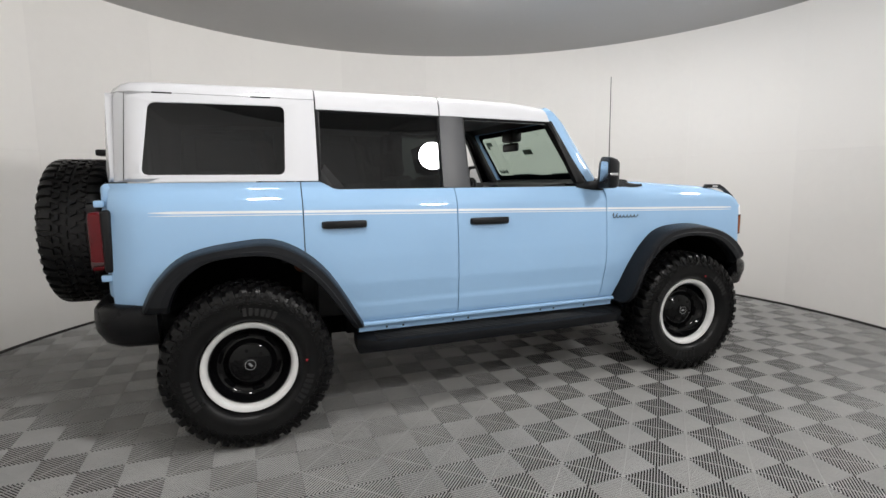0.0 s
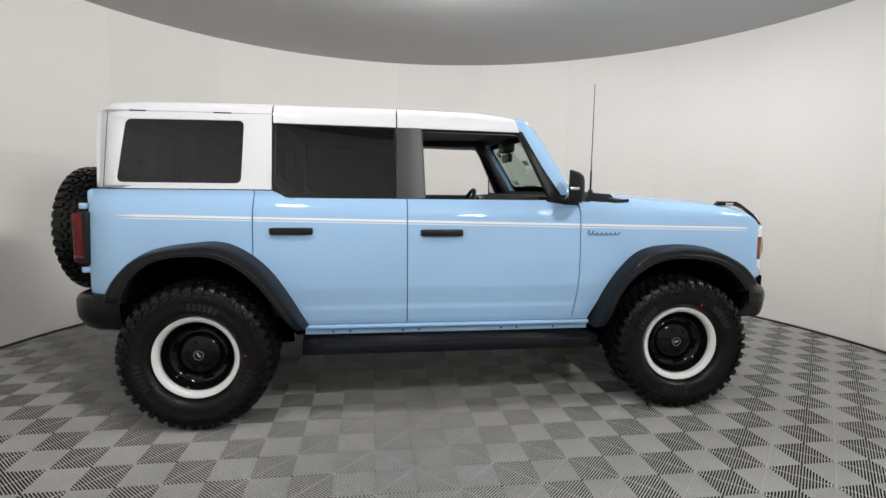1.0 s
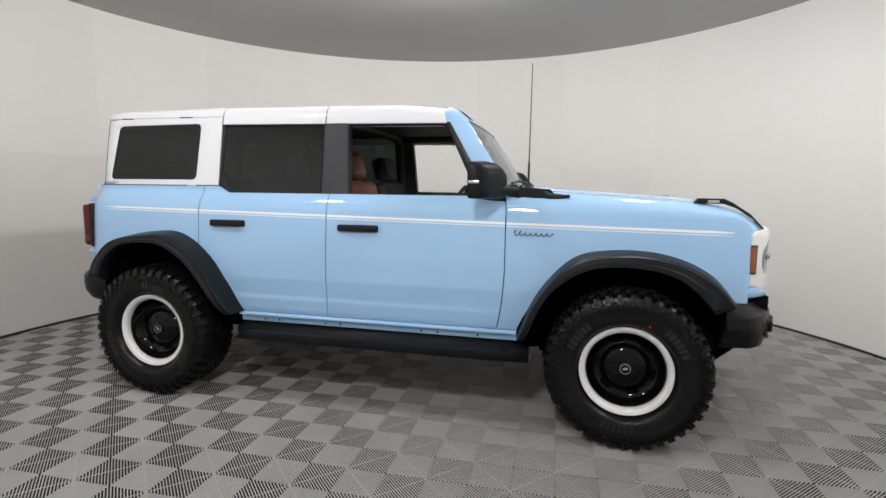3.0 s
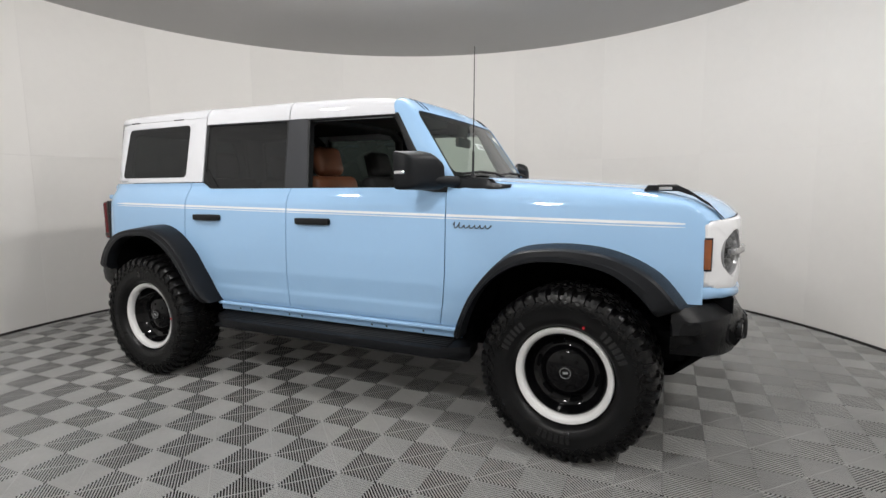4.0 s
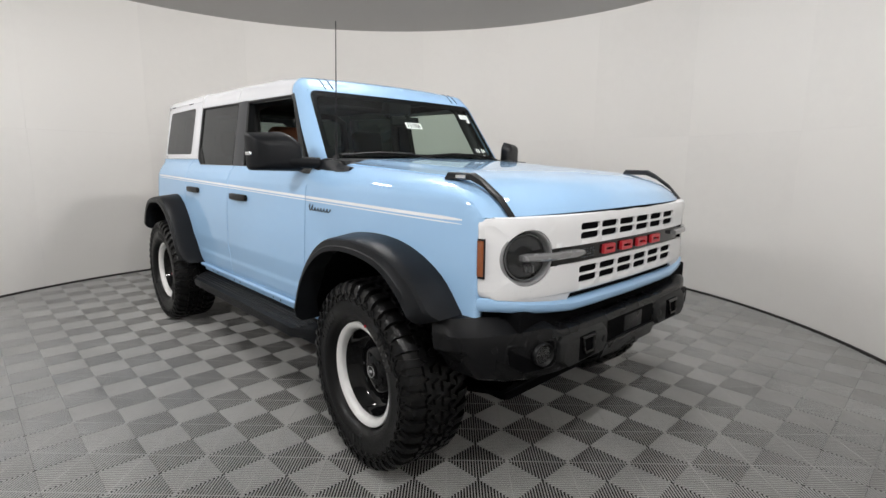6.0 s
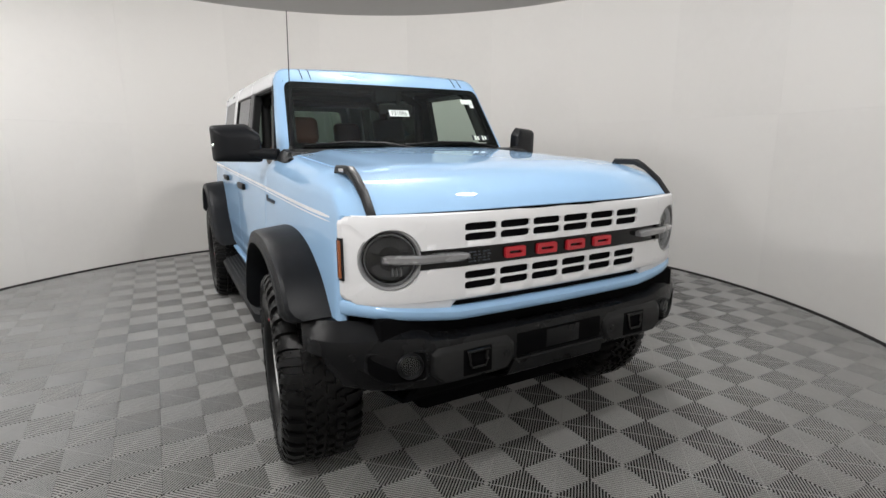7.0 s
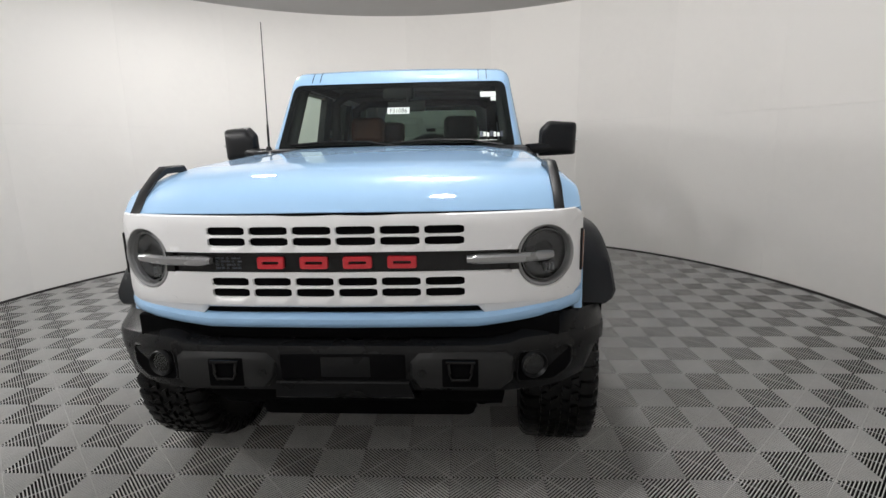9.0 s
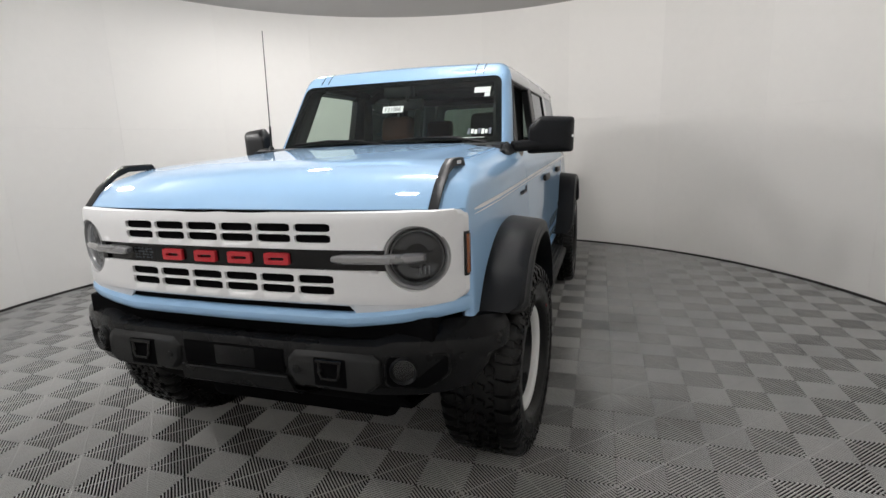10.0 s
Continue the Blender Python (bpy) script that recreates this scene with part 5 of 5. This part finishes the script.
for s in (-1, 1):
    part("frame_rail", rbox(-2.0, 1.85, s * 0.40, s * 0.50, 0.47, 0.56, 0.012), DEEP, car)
    # well walls reach low, and a block is added, to stop light
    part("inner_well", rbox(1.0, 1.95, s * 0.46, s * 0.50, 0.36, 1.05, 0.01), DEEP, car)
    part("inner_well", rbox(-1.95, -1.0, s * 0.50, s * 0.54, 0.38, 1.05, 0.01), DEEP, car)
    part("wheel_light_stop", rbox(1.12, 1.66, s * 0.44, s * 0.70, 0.30, 0.37, 0.02), DEEP, car)
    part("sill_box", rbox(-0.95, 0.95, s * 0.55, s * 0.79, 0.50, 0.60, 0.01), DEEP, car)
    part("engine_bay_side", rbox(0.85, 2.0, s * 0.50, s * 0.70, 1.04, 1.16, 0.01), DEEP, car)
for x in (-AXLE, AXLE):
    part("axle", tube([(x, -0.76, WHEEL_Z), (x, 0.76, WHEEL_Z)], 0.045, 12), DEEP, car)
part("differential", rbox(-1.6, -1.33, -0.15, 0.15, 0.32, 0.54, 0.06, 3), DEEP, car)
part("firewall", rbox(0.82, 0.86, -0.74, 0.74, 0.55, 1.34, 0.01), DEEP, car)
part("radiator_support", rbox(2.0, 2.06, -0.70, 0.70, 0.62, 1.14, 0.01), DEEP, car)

# ---- cabin ----
part("cabin_floor", rbox(-2.0, 0.85, -0.66, 0.66, 0.60, 0.66, 0.01), CLOTH, car)
rows = []
for i in range(9):
    y = lerp(-0.64, 0.64, i / 8)
    rows.append([Vector((x, y, z)) for x, z in ((0.80, 1.0), (0.80, 1.352), (0.62, 1.352), (0.44, 1.338), (0.36, 1.30), (0.34, 1.22), (0.40, 1.10), (0.46, 1.0))])
bm = bmesh.new()
vs = skin(bm, rows, close_v=True)
bm.faces.new(vs[0]), bm.faces.new(vs[-1])
dash = part("dashboard", bm, CLOTH, car, "black dashboard")
part("screen", rbox(0.335, 0.36, -0.13, 0.13, 1.21, 1.335, 0.008), GLOSS_BLACK, dash)
for y in (-0.55, -0.36, -0.25, 0.55):
    part("air_vent", rbox(0.325, 0.36, y - 0.03, y + 0.03, 1.22, 1.31, 0.01, 2), CHROME if y == -0.55 else GLOSS_BLACK, dash)
part("grab_bar", tube([(0.36, -0.60, 1.27), (0.31, -0.56, 1.30), (0.31, -0.30, 1.30), (0.36, -0.26, 1.27)], 0.014, 8), LEATHER, dash)
bm = bmesh.new()
skin(bm, [[Vector(((0.185 + 0.016 * math.cos(b)) * math.cos(a), (0.185 + 0.016 * math.cos(b)) * math.sin(a), 0.016 * math.sin(b))) for b in [2 * math.pi * q / 10 for q in range(10)]] for a in [2 * math.pi * q / 36 for q in range(36)]], close_u=True, close_v=True)
wheel_rim = part("steering_wheel", bm, SATIN, car, "black steering wheel")
wheel_rim.matrix_basis = pose(0.275, 0.37, 1.215, 0, -65, 0)
part("hub", rbox(-0.06, 0.06, -0.07, 0.07, -0.04, 0.0, 0.02, 3), SATIN, wheel_rim)
for a in (0, 180, 270):
    part("spoke", rbox(0.05, 0.18, -0.02, 0.02, -0.022, -0.006, 0.006, 2, m=pose(0, 0, 0, 0, 0, a)), SATIN, wheel_rim)
part("console", rbox(-0.45, 0.42, -0.13, 0.13, 0.66, 0.98, 0.03, 3), CLOTH, car)
mirror_in = part("inside_mirror", rbox(0.54, 0.57, -0.07, 0.165, 1.60, 1.665, 0.014, 3), SATIN, car, "black inside mirror")
part("mirror_stem", tube([(0.565, 0.06, 1.65), (0.57, 0.05, 1.72)], 0.012, 8), SATIN, mirror_in)
part("sensor_box", rbox(0.49, 0.578, -0.10, 0.09, 1.67, 1.755, 0.02, 2), SATIN, mirror_in)


def seat(name, x, y, w, pad=LEATHER):
    """Cushion, leaning back and head rest."""
    ob = part(name, rbox(x - 0.26, x + 0.26, y - w, y + w, 0.84, 1.0, 0.05, 4), LEATHER, car, "saddle brown leather seat")
    part("seat_base", rbox(x - 0.22, x + 0.2, y - w + 0.04, y + w - 0.04, 0.66, 0.85, 0.02), CLOTH, ob)
    m = pose(x - 0.24, y, 0.92, 0, -13, 0)
    part("backrest", rbox(-0.07, 0.06, -w, w, 0.0, 0.50, 0.05, 4, m=m), LEATHER, ob)
    part("backrest_shell", rbox(-0.085, -0.05, -w + 0.01, w - 0.01, 0.0, 0.49, 0.015, 2, m=m), CLOTH, ob)
    part("headrest", rbox(-0.055, 0.05, -0.135, 0.135, 0.505, 0.71, 0.05, 4, m=m), pad, ob)
    if pad is not LEATHER:
        part("shoulder_shade", rbox(-0.075, 0.066, -w - 0.004, w + 0.004, 0.30, 0.505, 0.05, 4, m=m), pad, ob, "black cover that paints shade on the seat's shoulder")
    part("headrest_back", rbox(-0.065, -0.03, -0.115, 0.115, 0.53, 0.70, 0.012, 2, m=m), CLOTH, ob)
    for q in (-0.05, 0.05):
        part("post", tube([m @ Vector((0, q, 0.47)), m @ Vector((0, q, 0.55))], 0.007, 6), CHROME, ob)
    return ob


seat("front_seat", 0.075, -0.37, 0.25)
# far seat: its shade is put into black headrest and shoulder
seat("front_seat", 0.045, 0.37, 0.25, CLOTH)
seat("rear_seat", -0.95, -0.34, 0.28)
seat("rear_seat", -0.95, 0.34, 0.28)


# ---- ribbed floor tiles ----
PITCH, TURN, OU, OV = 0.1998, radians(0.55), -0.086, -0.076
RIBS = 22


def clip_square(poly, h):
    """Keeps what of a polygon lies in the square of half-size h."""
    for ax, sg in ((0, 1), (0, -1), (1, 1), (1, -1)):
        out = []
        for i in range(len(poly)):
            a, b = poly[i - 1], poly[i]
            da, db = h - sg * a[ax], h - sg * b[ax]
            if (da >= 0) != (db >= 0):
                t = da / (da - db)
                out.append((lerp(a[0], b[0], t), lerp(a[1], b[1], t)))
            if db >= 0:
                out.append(b)
        poly = out
        if not poly:
            return []
    return poly


def tile_geometry(sign):
    """Ribs along one diagonal, a cross rib along the other, and a thin rim; top at z 0."""
    h = PITCH / 2 - 0.0006
    c = math.sqrt(0.5)
    d = (c, sign * c)
    nrm = (-sign * c, c)
    verts, faces, tone = [], [], []

    def prism(poly, top, bottom, base=None):
        # tone 1: prisms below the rib tops take the painted groove shade
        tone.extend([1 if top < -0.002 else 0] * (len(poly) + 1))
        k, n0 = len(poly), len(verts)
        verts.extend([(x, y, top) for x, y in poly] + [(x, y, bottom) for x, y in (base or poly)])
        faces.append(tuple(range(n0, n0 + k)))
        faces.extend((n0 + (i + 1) % k, n0 + i, n0 + k + i, n0 + k + (i + 1) % k) for i in range(k))

    span = 2 * h * math.sqrt(2)
    step = span / RIBS
    for i in range(RIBS):
        o = -span / 2 + (i + 0.5) * step
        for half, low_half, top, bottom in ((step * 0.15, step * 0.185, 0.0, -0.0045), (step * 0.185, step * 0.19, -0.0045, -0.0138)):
            poly = [(o * nrm[0] + a * d[0] + b * nrm[0], o * nrm[1] + a * d[1] + b * nrm[1]) for a, b in ((-1, -half), (1, -half), (1, half), (-1, half))]
            poly = clip_square(poly, h)
            if len(poly) > 2:
                low = []
                for x, y in poly:
                    q = x * nrm[0] + y * nrm[1] - o
                    g = math.copysign(low_half - half, q) if abs(abs(q) - half) < 1e-6 else 0
                    low.append((x + g * nrm[0], y + g * nrm[1]))
                prism(poly, top, bottom, low)
    for o in (0.0,):
        poly = [(o * d[0] + a * nrm[0] + b * d[0], o * d[1] + a * nrm[1] + b * d[1]) for a, b in ((-1, -0.0012), (-1, 0.0012), (1, 0.0012), (1, -0.0012))]
        poly = clip_square(poly, h)
        prism(poly, -0.0012, -0.0038)
    return verts, faces, tone


c, s = math.cos(TURN), math.sin(TURN)
cells = []
for i in range(-24, 24):
    for j in range(-24, 24):
        u, v = OU + (i + 0.5) * PITCH, OV + (j + 0.5) * PITCH
        x, y = u * c - v * s, u * s + v * c
        if math.hypot(x - CX, y - CY) < R_WALL + 0.09:
            cells.append((math.hypot(x - 2.5, y + 2.5), x, y, (i + j) % 2))
cells.sort()
tiles = []
for sign in (-1, 1):
    vv, ff, tt = tile_geometry(sign)
    me = bpy.data.meshes.new("floor_tile")
    me.from_pydata(vv, [], ff)
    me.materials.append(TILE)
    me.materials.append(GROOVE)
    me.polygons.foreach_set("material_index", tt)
    tiles.append((me, vv, ff, tt))
for _, x, y, odd in cells[:300]:
    ob = new("floor_tile", tiles[odd][0])
    ob.matrix_basis = pose(x, y, 0, 0, 0, math.degrees(TURN))
    ob.parent = floor
verts, faces, tone = [], [], []
for _, x, y, odd in cells[300:]:
    tone += tiles[odd][3]
    n0 = len(verts)
    verts += [(x + a * c - b * s, y + a * s + b * c, z) for a, b, z in tiles[odd][1]]
    faces += [tuple(q + n0 for q in f) for f in tiles[odd][2]]
me = bpy.data.meshes.new("floor_tiles")
me.from_pydata(verts, [], faces)
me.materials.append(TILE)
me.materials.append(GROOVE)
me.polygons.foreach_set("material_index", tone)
rest = new("floor_tiles", me)
rest.parent = floor
tagged(rest, "ribbed grey plastic floor tiles further off", kind="stuff")
